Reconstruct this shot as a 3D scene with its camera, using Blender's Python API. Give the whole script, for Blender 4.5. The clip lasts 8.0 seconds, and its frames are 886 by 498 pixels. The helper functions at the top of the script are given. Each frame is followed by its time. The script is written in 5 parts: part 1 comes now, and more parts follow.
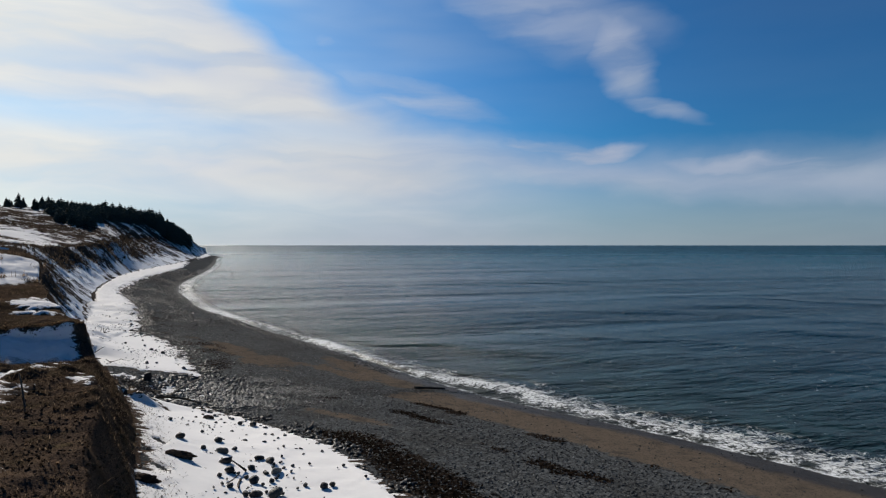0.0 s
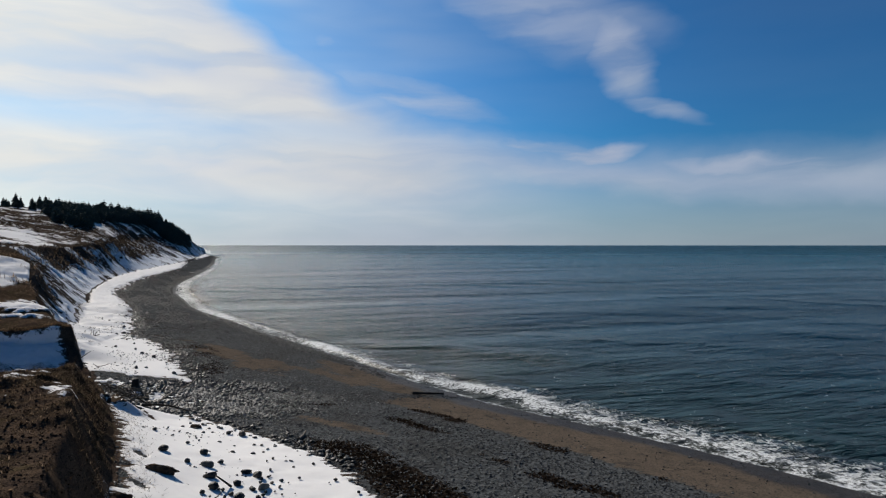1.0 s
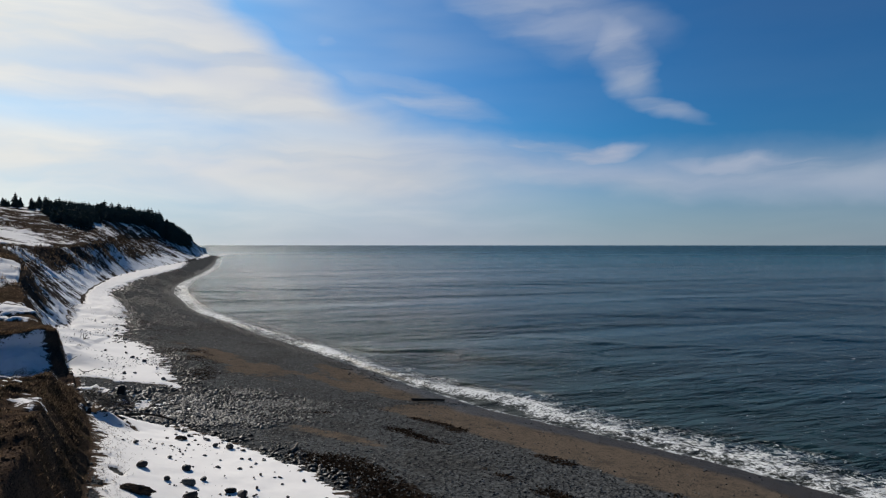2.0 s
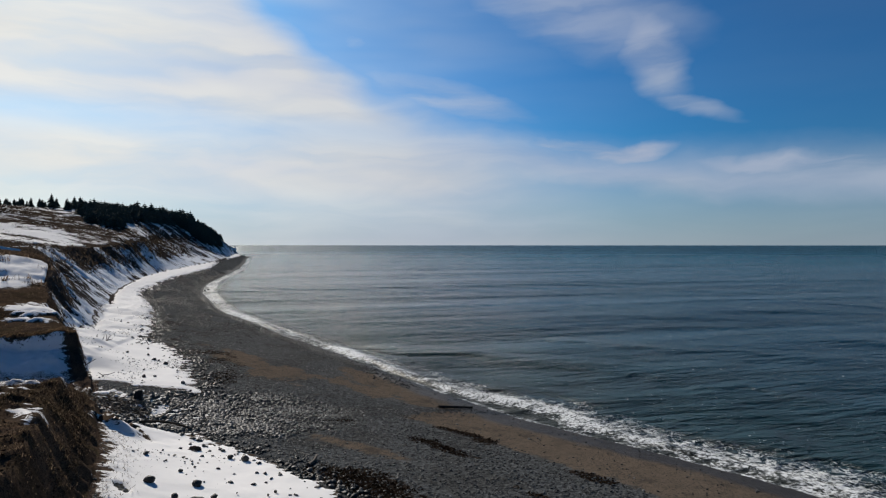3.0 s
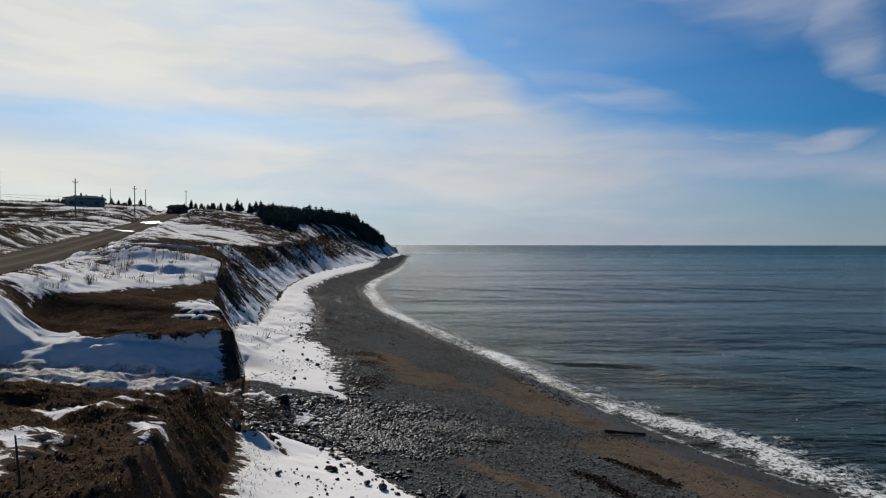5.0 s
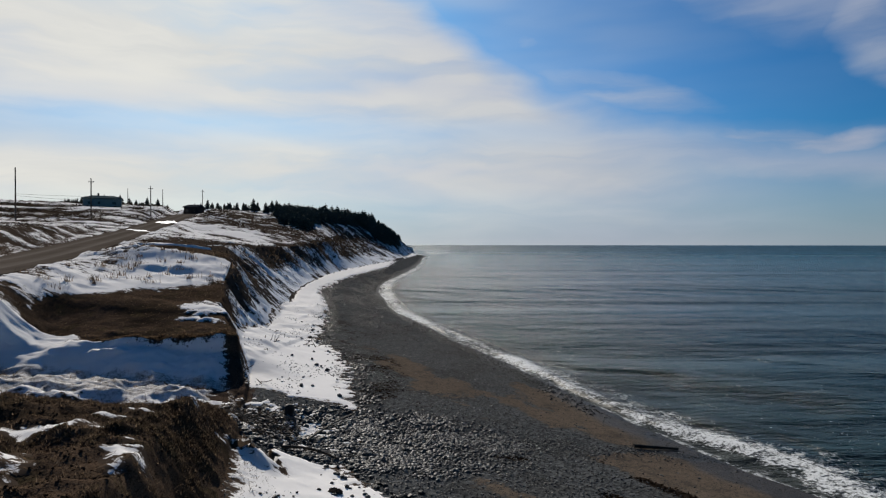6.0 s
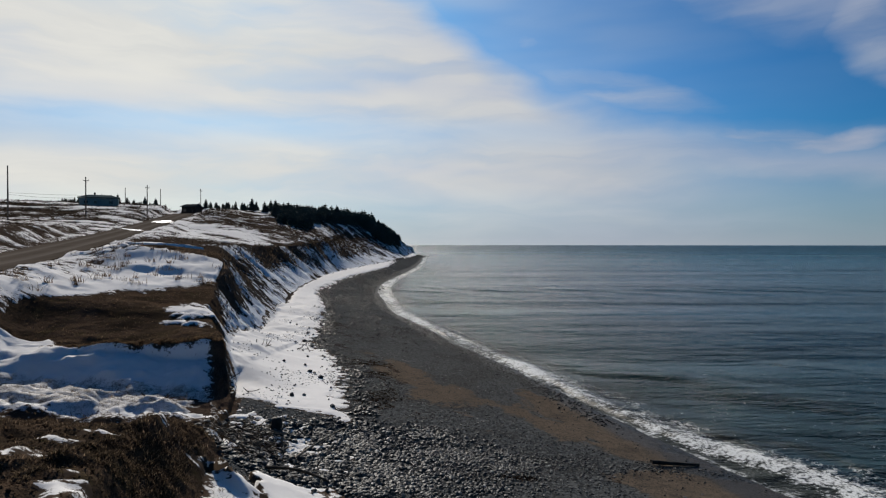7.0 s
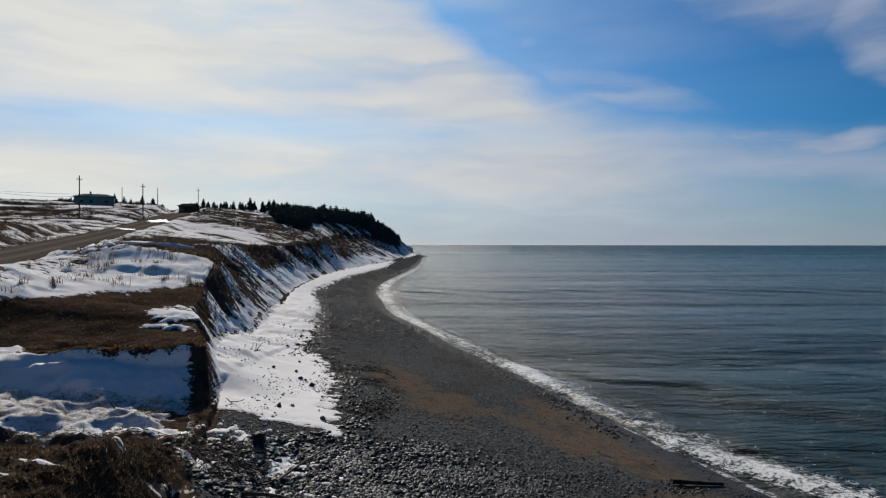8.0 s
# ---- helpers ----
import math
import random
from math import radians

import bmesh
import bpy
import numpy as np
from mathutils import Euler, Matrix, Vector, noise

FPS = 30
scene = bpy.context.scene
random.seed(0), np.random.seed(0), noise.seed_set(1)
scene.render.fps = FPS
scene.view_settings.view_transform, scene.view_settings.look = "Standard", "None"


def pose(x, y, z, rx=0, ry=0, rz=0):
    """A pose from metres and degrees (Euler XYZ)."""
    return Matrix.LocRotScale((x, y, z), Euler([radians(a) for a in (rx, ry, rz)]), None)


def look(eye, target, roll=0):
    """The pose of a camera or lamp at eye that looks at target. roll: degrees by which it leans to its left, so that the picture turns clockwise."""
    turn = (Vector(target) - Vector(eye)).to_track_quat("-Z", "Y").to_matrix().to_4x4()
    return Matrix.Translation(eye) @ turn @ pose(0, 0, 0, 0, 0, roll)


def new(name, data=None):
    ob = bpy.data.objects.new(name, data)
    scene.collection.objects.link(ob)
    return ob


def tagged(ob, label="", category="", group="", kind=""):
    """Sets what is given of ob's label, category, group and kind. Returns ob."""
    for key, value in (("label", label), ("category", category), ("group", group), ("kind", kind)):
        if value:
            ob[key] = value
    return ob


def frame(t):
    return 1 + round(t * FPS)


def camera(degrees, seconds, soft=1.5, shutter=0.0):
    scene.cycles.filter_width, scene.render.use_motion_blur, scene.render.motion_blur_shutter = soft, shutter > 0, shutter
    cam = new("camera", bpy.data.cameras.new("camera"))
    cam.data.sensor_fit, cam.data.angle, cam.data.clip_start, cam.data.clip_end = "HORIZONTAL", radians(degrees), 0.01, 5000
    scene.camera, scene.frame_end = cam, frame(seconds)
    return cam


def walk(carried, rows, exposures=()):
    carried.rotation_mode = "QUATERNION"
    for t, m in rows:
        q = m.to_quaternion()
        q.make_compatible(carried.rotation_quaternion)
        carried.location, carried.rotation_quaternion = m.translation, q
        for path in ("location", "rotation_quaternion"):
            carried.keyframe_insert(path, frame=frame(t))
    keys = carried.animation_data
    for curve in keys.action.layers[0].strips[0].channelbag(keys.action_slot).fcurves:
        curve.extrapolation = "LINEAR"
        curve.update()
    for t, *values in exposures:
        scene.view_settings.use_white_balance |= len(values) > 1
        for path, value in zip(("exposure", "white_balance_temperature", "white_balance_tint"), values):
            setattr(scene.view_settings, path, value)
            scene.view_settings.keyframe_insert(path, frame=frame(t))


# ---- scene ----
# The camera and its flight
cam = camera(70.45, 8.0, 1.2)
walk(cam, [
    (0, pose(-4.046, -15.632, 9.445, 89.540, 0.050, -19.561)),
    (0.5, pose(-3.841, -15.144, 9.476, 89.540, 0.050, -19.563)),
    (1, pose(-3.594, -14.562, 9.497, 89.540, 0.050, -19.581)),
    (1.2, pose(-3.488, -14.307, 9.503, 89.540, 0.050, -19.581)),
    (1.75, pose(-3.184, -13.555, 9.515, 89.540, 0.050, -19.531)),
    (2.3, pose(-2.880, -12.738, 9.520, 89.540, 0.050, -19.168)),
    (2.5, pose(-2.773, -12.427, 9.521, 89.540, 0.050, -18.859)),
    (3, pose(-2.519, -11.621, 9.520, 89.540, 0.050, -16.897)),
    (3.5, pose(-2.294, -10.775, 9.517, 89.540, 0.050, -14.011)),
    (4, pose(-2.105, -9.890, 9.511, 89.540, 0.050, -10.289)),
    (4.5, pose(-1.955, -8.964, 9.502, 89.540, 0.050, -6.356)),
    (5, pose(-1.847, -7.997, 9.489, 89.540, 0.050, -2.742)),
    (5.2, pose(-1.815, -7.599, 9.483, 89.540, 0.050, -1.720)),
    (5.5, pose(-1.779, -6.988, 9.472, 89.540, 0.050, -1.295)),
    (6.3, pose(-1.735, -5.290, 9.436, 89.540, 0.050, -1.265)),
    (6.5, pose(-1.732, -4.851, 9.425, 89.540, 0.050, -1.265)),
    (7, pose(-1.731, -3.735, 9.394, 89.540, 0.050, -1.242)),
    (7.5, pose(-1.721, -2.600, 9.357, 89.540, 0.050, -1.252)),
    (8, pose(-1.679, -1.465, 9.314, 89.540, 0.050, -1.253)),
], exposures=((0, 0.12), (3, 0.12), (4, 0.03), (5, -0.03), (8, -0.05)))

# ---- world, sun and exposure ----
SKY_TINT = (0.0095, 0.041, 0.072)
SUN_AZ, SUN_EL = -18.0, 25.5     # degrees right of +y, degrees above the sea


def nd(nt, kind, ins=None):
    """A shader node with its inputs set to values or joined to sockets."""
    n = nt.nodes.new(kind)
    for key, value in (ins or {}).items():
        if isinstance(value, bpy.types.NodeSocket):
            nt.links.new(value, n.inputs[key])
        else:
            n.inputs[key].default_value = value
    return n


def calc(nt, op, a, b=0.0, c=0.0):
    n = nd(nt, "ShaderNodeMath", {0: a, 1: b, 2: c})
    n.operation = op
    return n.outputs[0]


def blend(nt, fac, a, b, how="MIX"):
    n = nt.nodes.new("ShaderNodeMix")
    n.data_type, n.blend_type = "RGBA", how
    for slot, value in ((0, fac), (6, a), (7, b)):
        if isinstance(value, bpy.types.NodeSocket):
            nt.links.new(value, n.inputs[slot])
        else:
            n.inputs[slot].default_value = (*value, 1) if isinstance(value, tuple) and len(value) == 3 else value
    return n.outputs[2]


def fuzz(nt, vec, scale, detail=4.0, rough=0.55, distort=0.0):
    n = nd(nt, "ShaderNodeTexNoise", {"Vector": vec, "Scale": scale, "Detail": detail, "Roughness": rough, "Distortion": distort})
    return n.outputs[0]


def span(nt, value, lo, hi, to_lo=0.0, to_hi=1.0):
    n = nd(nt, "ShaderNodeMapRange", {0: value, 1: lo, 2: hi, 3: to_lo, 4: to_hi})
    n.interpolation_type = "SMOOTHSTEP"
    return n.outputs[0]


def stretch(nt, vec, scale, loc=(0, 0, 0), rot=(0, 0, 0), kind="POINT"):
    n = nd(nt, "ShaderNodeMapping", {"Vector": vec, "Location": loc, "Rotation": rot, "Scale": scale})
    n.vector_type = kind
    return n.outputs[0]


world = bpy.data.worlds.new("sky")
scene.world = world
world.use_nodes = True
wt = world.node_tree
wt.nodes.clear()
sky = wt.nodes.new("ShaderNodeTexSky")
sky.sky_type, sky.sun_disc = "NISHITA", False
sky.sun_elevation, sky.sun_rotation = radians(SUN_EL), radians(SUN_AZ)
sky.altitude, sky.air_density, sky.dust_density, sky.ozone_density = 10, 1.0, 0.6, 2.0
way = wt.nodes.new("ShaderNodeTexCoord").outputs["Generated"]
axis = nd(wt, "ShaderNodeSeparateXYZ", {0: way})
azim = calc(wt, "MULTIPLY", calc(wt, "ARCTAN2", axis.outputs[0], axis.outputs[1]), 57.2958)
elev = calc(wt, "MULTIPLY", calc(wt, "ARCSINE", axis.outputs[2]), 57.2958)
flat = nd(wt, "ShaderNodeCombineXYZ", {0: azim, 1: elev}).outputs[0]


def warp(vec, scale, amount):
    """Push a sky coordinate about by soft noise, so that the clouds fray."""
    n = nd(wt, "ShaderNodeTexNoise", {"Vector": stretch(wt, vec, scale), "Scale": 1.0, "Detail": 4.0, "Roughness": 0.5})
    off = nd(wt, "ShaderNodeVectorMath", {0: n.outputs["Color"], 1: (0.5, 0.5, 0.5)})
    off.operation = "SUBTRACT"
    big = nd(wt, "ShaderNodeVectorMath", {0: off.outputs[0], 1: amount})
    big.operation = "MULTIPLY"
    add = nd(wt, "ShaderNodeVectorMath", {0: vec, 1: big.outputs[0]})
    return add.outputs[0]


frayed = warp(flat, (0.06, 0.13, 1), (7, 3.2, 0))
frayed = warp(frayed, (0.22, 0.40, 1), (2.4, 1.7, 0))
soft = warp(flat, (0.03, 0.08, 1), (8, 3, 0))
# The cloud bank's upper edge falls away from the sun's side towards the open sea
frayed_xy = nd(wt, "ShaderNodeSeparateXYZ", {0: frayed})
rim = wt.nodes.new("ShaderNodeValToRGB")
wt.links.new(calc(wt, "MULTIPLY_ADD", frayed_xy.outputs[0], 1 / 120, 0.5), rim.inputs[0])
rim.color_ramp.interpolation = "B_SPLINE"
RIM = ((-60, 30), (-16, 29), (-8, 25.5), (-1, 21.5), (5, 16.5), (13, 12.6), (21, 9.6), (29, 8.2), (37, 7.4), (58, 6.0))
for k, (a, e) in enumerate(RIM):
    stop = rim.color_ramp.elements[k] if k < 2 else rim.color_ramp.elements.new(0.99)
    stop.position = a / 120 + 0.5
for stop, (a, e) in zip(rim.color_ramp.elements, RIM):
    stop.position, stop.color = a / 120 + 0.5, (e / 40, e / 40, e / 40, 1)
under = calc(wt, "SUBTRACT", calc(wt, "MULTIPLY", rim.outputs[0], 40.0), frayed_xy.outputs[1])
bank = span(wt, under, -2.6, 3.2)
thin = span(wt, azim, 14.0, 36.0)          # the bank thins to a ribbon
ribbon = calc(wt, "MULTIPLY", thin, span(wt, under, 1.2, 3.6, 0.0, 0.72))
bank = calc(wt, "MULTIPLY", bank, calc(wt, "SUBTRACT", 1.0, ribbon))
wisps = fuzz(wt, stretch(wt, frayed, (0.045, 0.30, 1), rot=(0, 0, radians(9))), 1.0, 6.0, 0.52, 0.4)
broad = fuzz(wt, stretch(wt, soft, (0.035, 0.16, 1), rot=(0, 0, radians(7))), 1.0, 3.0, 0.5)
bank = calc(wt, "MULTIPLY", bank, span(wt, calc(wt, "MULTIPLY_ADD", wisps, 0.5, calc(wt, "MULTIPLY", broad, 0.5)), 0.36, 0.56, 0.80, 1.0))
# Blue-grey gaps between the layers of the bank, by elevation
layers = wt.nodes.new("ShaderNodeValToRGB")
wt.links.new(calc(wt, "MULTIPLY", nd(wt, "ShaderNodeSeparateXYZ", {0: warp(flat, (0.035, 0.10, 1), (6, 3.4, 0))}).outputs[1], 1 / 25), layers.inputs[0])
layers.color_ramp.interpolation = "B_SPLINE"
LAYERS = ((0.0, 0.80), (3.2, 0.74), (5.2, 1.0), (8.0, 1.0), (9.9, 0.66), (11.4, 1.0), (17.0, 1.0), (19.5, 0.9), (24.0, 1.0))
for k in range(2, len(LAYERS)):
    layers.color_ramp.elements.new(0.99)
for stop, (e, v) in zip(layers.color_ramp.elements, LAYERS):
    stop.position, stop.color = e / 25, (v, v, v, 1)
bank = calc(wt, "MULTIPLY", bank, layers.outputs[0])
# Loose cirrus: azimuth, elevation, half length, half height, tilt (all degrees), weight
CIRRUS = (
    (35.2, 16.4, 7.0, 3.0, -52, 0.70), (39.0, 11.6, 5.0, 1.0, -26, 0.45), (28, 20.5, 15, 5.0, -20, 0.50), (16, 13.2, 13, 2.6, -14, 0.55),
    (27.5, 8.9, 3.4, 0.5, -7, 0.55), (33, 7.9, 6.5, 1.2, 3, 1.0), (29, 8.4, 9.0, 1.0, -6, 0.8), (46, 6.4, 13, 1.5, -2, 0.8), (9, 17.5, 5.0, 1.6, -30, 0.35),
)
loose = None
for ca, ce, cl, ch, tilt, weight in CIRRUS:
    blob = stretch(wt, frayed, (cl, ch, 1), (ca, ce, 0), (0, 0, radians(tilt)), "TEXTURE")
    g = nd(wt, "ShaderNodeTexGradient", {0: blob})
    g.gradient_type = "SPHERICAL"
    puff = calc(wt, "MULTIPLY", span(wt, g.outputs[1], 0.0, 0.8), weight)
    loose = puff if loose is None else calc(wt, "MAXIMUM", loose, puff)
loose = calc(wt, "MULTIPLY", loose, span(wt, wisps, 0.28, 0.66, 0.35, 1.1))
veil = calc(wt, "MULTIPLY", span(wt, azim, 40.0, -12.0, 0.04, 0.60), calc(wt, "MULTIPLY", span(wt, broad, 0.3, 0.7, 0.35, 1.0), span(wt, elev, 46.0, 27.0)))
cover = calc(wt, "MINIMUM", calc(wt, "MAXIMUM", calc(wt, "MAXIMUM", bank, loose), veil), 0.97)
ahead = span(wt, axis.outputs[1], 0.0, 0.5)     # the bank lies over the sea and the headland only
cover = calc(wt, "MULTIPLY", cover, ahead)
haze = calc(wt, "MULTIPLY", span(wt, elev, -1.5, 8.5, 0.85, 0.0), calc(wt, "MULTIPLY", span(wt, azim, 12.0, 50.0, 1.0, 0.55), calc(wt, "MULTIPLY_ADD", ahead, 0.65, 0.35)))
clear = nd(wt, "ShaderNodeVectorMath", {0: sky.outputs[0], 1: SKY_TINT})
clear.operation = "MULTIPLY"
glow = span(wt, azim, 52.0, -4.0, 0.84, 1.28)      # the clear air is paler towards the sun, deepest overhead and behind
glow = calc(wt, "MULTIPLY", glow, calc(wt, "MULTIPLY", span(wt, elev, 24.0, 60.0, 1.0, 0.62), span(wt, axis.outputs[1], -0.2, 0.5, 0.6, 1.0)))
clear = nd(wt, "ShaderNodeVectorMath", {0: clear.outputs[0], 1: nd(wt, "ShaderNodeCombineXYZ", {0: glow, 1: glow, 2: glow}).outputs[0]})
clear.operation = "MULTIPLY"
air = blend(wt, haze, clear.outputs[0], (0.375, 0.395, 0.452))
cloud_lit = span(wt, azim, -25.0, 42.0, 1.0, 0.0)
cloud_tone = blend(wt, cloud_lit, (0.42, 0.46, 0.535), (0.79, 0.775, 0.72))
cloud_tone = blend(wt, span(wt, broad, 0.35, 0.6), blend(wt, 1.0, cloud_tone, (0.85, 0.88, 0.97), "MULTIPLY"), cloud_tone)
cloud_tone = blend(wt, span(wt, wisps, 0.34, 0.64), blend(wt, 1.0, cloud_tone, (0.90, 0.91, 0.94), "MULTIPLY"), blend(wt, 1.0, cloud_tone, (1.04, 1.03, 1.02), "MULTIPLY"))
heaven = blend(wt, cover, air, cloud_tone)
bg = nd(wt, "ShaderNodeBackground", {"Color": heaven, "Strength": 1.0})
wt.links.new(bg.outputs[0], nd(wt, "ShaderNodeOutputWorld").inputs[0])

sun_dir = Vector((math.sin(radians(SUN_AZ)) * math.cos(radians(SUN_EL)), math.cos(radians(SUN_AZ)) * math.cos(radians(SUN_EL)), math.sin(radians(SUN_EL))))
lamp = bpy.data.lights.new("sun", "SUN")
lamp.energy, lamp.angle, lamp.color = 5.0, radians(0.6), (1.0, 0.93, 0.83)
sun = new("sun", lamp)
sun.matrix_world = look(sun_dir * 200, (0, 0, 0))

# ---- materials ----


def surface(name, rough=0.8, specular=0.3):
    m = bpy.data.materials.new(name)
    m.use_nodes = True
    nt = m.node_tree
    p = nt.nodes["Principled BSDF"]
    p.inputs["Roughness"].default_value = rough
    p.inputs["Specular IOR Level"].default_value = specular
    return m, nt, p


def spot(nt):
    return nt.nodes.new("ShaderNodeTexCoord").outputs["Object"]


def attr(nt, name):
    n = nt.nodes.new("ShaderNodeAttribute")
    n.attribute_name = name
    return n.outputs["Fac"]


def relief(nt, p, height, strength, distance):
    b = nd(nt, "ShaderNodeBump", {"Height": height, "Strength": strength, "Distance": distance})
    nt.links.new(b.outputs[0], p.inputs["Normal"])


def plain(name, colour, other=None, scale=6.0, rough=0.8, specular=0.3, bump=0.3, depth=0.02, metal=0.0):
    """A worn surface: two tones, coarse and fine variation, fine relief."""
    m, nt, p = surface(name, rough, specular)
    at = spot(nt)
    coarse, fine = fuzz(nt, at, scale, 5), fuzz(nt, at, scale * 9, 4)
    fac = calc(nt, "MULTIPLY_ADD", fine, 0.4, calc(nt, "MULTIPLY", coarse, 0.6))
    tone = blend(nt, span(nt, fac, 0.35, 0.65), colour, other or tuple(c * 0.6 for c in colour))
    rnd = nt.nodes.new("ShaderNodeObjectInfo").outputs["Random"]
    tone = blend(nt, 1.0, tone, nd(nt, "ShaderNodeCombineColor", {0: span(nt, rnd, 0, 1, 0.75, 1.25), 1: span(nt, rnd, 0, 1, 0.75, 1.25), 2: span(nt, rnd, 0, 1, 0.77, 1.22)}).outputs[0], "MULTIPLY")
    nt.links.new(tone, p.inputs["Base Color"])
    p.inputs["Metallic"].default_value = metal
    if bump:
        relief(nt, p, fac, bump, depth)
    return m


def ground_material():
    m, nt, p = surface("shore_ground", 0.95, 0.0)
    at = spot(nt)
    big, mid, fine = fuzz(nt, at, 0.35, 4), fuzz(nt, at, 2.2, 5), fuzz(nt, at, 14, 4)
    ragged = calc(nt, "MULTIPLY_ADD", fine, 0.35, calc(nt, "MULTIPLY_ADD", mid, 0.75, calc(nt, "MULTIPLY", big, 0.5)))  # about 0.8
    ragged = calc(nt, "SUBTRACT", ragged, 0.8)

    def mask(name, soft=0.12, push=1.0):
        edge = calc(nt, "MULTIPLY_ADD", ragged, push, attr(nt, name))
        return span(nt, edge, 0.5 - soft, 0.5 + soft)

    pebbles = nd(nt, "ShaderNodeTexVoronoi", {"Vector": at, "Scale": 9.0, "Randomness": 1.0})
    small = nd(nt, "ShaderNodeTexVoronoi", {"Vector": at, "Scale": 23.0})
    grey = nd(nt, "ShaderNodeSeparateColor", {0: pebbles.outputs["Color"]}).outputs[0]
    grey2 = nd(nt, "ShaderNodeSeparateColor", {0: small.outputs["Color"]}).outputs[1]
    tone = calc(nt, "MULTIPLY_ADD", grey, 0.6, calc(nt, "MULTIPLY", grey2, 0.4))
    cobble = blend(nt, tone, (0.022, 0.024, 0.025), (0.120, 0.126, 0.128))
    cobble = blend(nt, span(nt, big, 0.46, 0.66), cobble, blend(nt, tone, (0.017, 0.018, 0.018), (0.096, 0.098, 0.097)))
    sand = blend(nt, mid, (0.090, 0.071, 0.054), (0.152, 0.121, 0.093))
    sand = blend(nt, span(nt, grey2, 0.66, 0.85), sand, (0.05, 0.045, 0.04))
    sand = blend(nt, span(nt, fuzz(nt, at, 0.8, 6, 0.7), 0.50, 0.68, 0.0, 0.7), sand, (0.052, 0.046, 0.040))
    turf = blend(nt, mid, (0.046, 0.031, 0.022), (0.125, 0.085, 0.058))
    turf = blend(nt, span(nt, fine, 0.50, 0.74), turf, (0.105, 0.080, 0.060))
    turf = blend(nt, span(nt, big, 0.44, 0.62), turf, blend(nt, fine, (0.024, 0.018, 0.014), (0.060, 0.045, 0.031)))
    turf = blend(nt, span(nt, fuzz(nt, at, 0.9, 5, 0.65), 0.52, 0.66, 0.0, 0.6), turf, (0.060, 0.050, 0.026))
    earth = blend(nt, mid, (0.048, 0.034, 0.026), (0.115, 0.080, 0.060))
    grit = fuzz(nt, at, 26, 4, 0.65)
    earth = blend(nt, span(nt, grit, 0.46, 0.60), earth, (0.026, 0.021, 0.017))
    earth = blend(nt, span(nt, grit, 0.36, 0.24), earth, (0.15, 0.115, 0.088))
    turf = blend(nt, span(nt, grit, 0.50, 0.62), turf, (0.026, 0.019, 0.013))
    soil = attr(nt, "soil")
    earth = blend(nt, soil, earth, blend(nt, mid, (0.028, 0.024, 0.021), (0.085, 0.070, 0.060)))
    turf = blend(nt, soil, turf, blend(nt, mid, (0.030, 0.023, 0.018), (0.088, 0.066, 0.050)))
    kelp = blend(nt, fine, (0.010, 0.009, 0.008), (0.044, 0.034, 0.027))
    tone2 = blend(nt, mask("sand"), cobble, sand)
    tone2 = blend(nt, mask("kelp", 0.05, 1.5), tone2, kelp)
    tone2 = blend(nt, mask("earth"), tone2, earth)
    tone2 = blend(nt, mask("turf"), tone2, turf)
    wet = span(nt, attr(nt, "wet"), 0.0, 1.0)
    damp = blend(nt, 1.0, tone2, (0.36, 0.39, 0.44), "MULTIPLY")
    tone2 = blend(nt, wet, tone2, damp)
    # snow caught in the runnels of the bluff
    runs = fuzz(nt, stretch(nt, at, (0.16, 0.34, 0.16), rot=(0, 0, radians(14))), 1.0, 5, 0.6, 0.4)
    runs2 = fuzz(nt, stretch(nt, at, (0.42, 1.5, 0.42), rot=(0, 0, radians(18))), 1.0, 8, 0.70, 0.9)
    caught = calc(nt, "MULTIPLY_ADD", runs2, 0.75, calc(nt, "MULTIPLY_ADD", runs, 0.45, calc(nt, "MULTIPLY_ADD", fuzz(nt, at, 1.3, 7, 0.75), 0.5, -0.25)))
    level = calc(nt, "MULTIPLY_ADD", fuzz(nt, at, 0.16, 4), 0.9, calc(nt, "SUBTRACT", 0.66, attr(nt, "streak")))
    caught = span(nt, calc(nt, "SUBTRACT", caught, level), -0.012, 0.018)
    tone2 = blend(nt, caught, tone2, (0.80, 0.82, 0.85))
    nt.links.new(tone2, p.inputs["Base Color"])
    nt.links.new(calc(nt, "MULTIPLY", wet, 0.09), p.inputs["Specular IOR Level"])
    rough = calc(nt, "MULTIPLY_ADD", wet, -0.40, 0.93)
    nt.links.new(rough, p.inputs["Roughness"])
    bumps = calc(nt, "MULTIPLY_ADD", mid, 0.8, calc(nt, "MULTIPLY_ADD", calc(nt, "ADD", fine, grit), 0.38, calc(nt, "MULTIPLY", pebbles.outputs["Distance"], calc(nt, "MULTIPLY_ADD", calc(nt, "MINIMUM", calc(nt, "ADD", calc(nt, "ADD", mask("turf"), mask("earth")), mask("sand")), 1.0), 0.55, -0.6))))
    relief(nt, p, bumps, 0.6, 0.10)
    return m


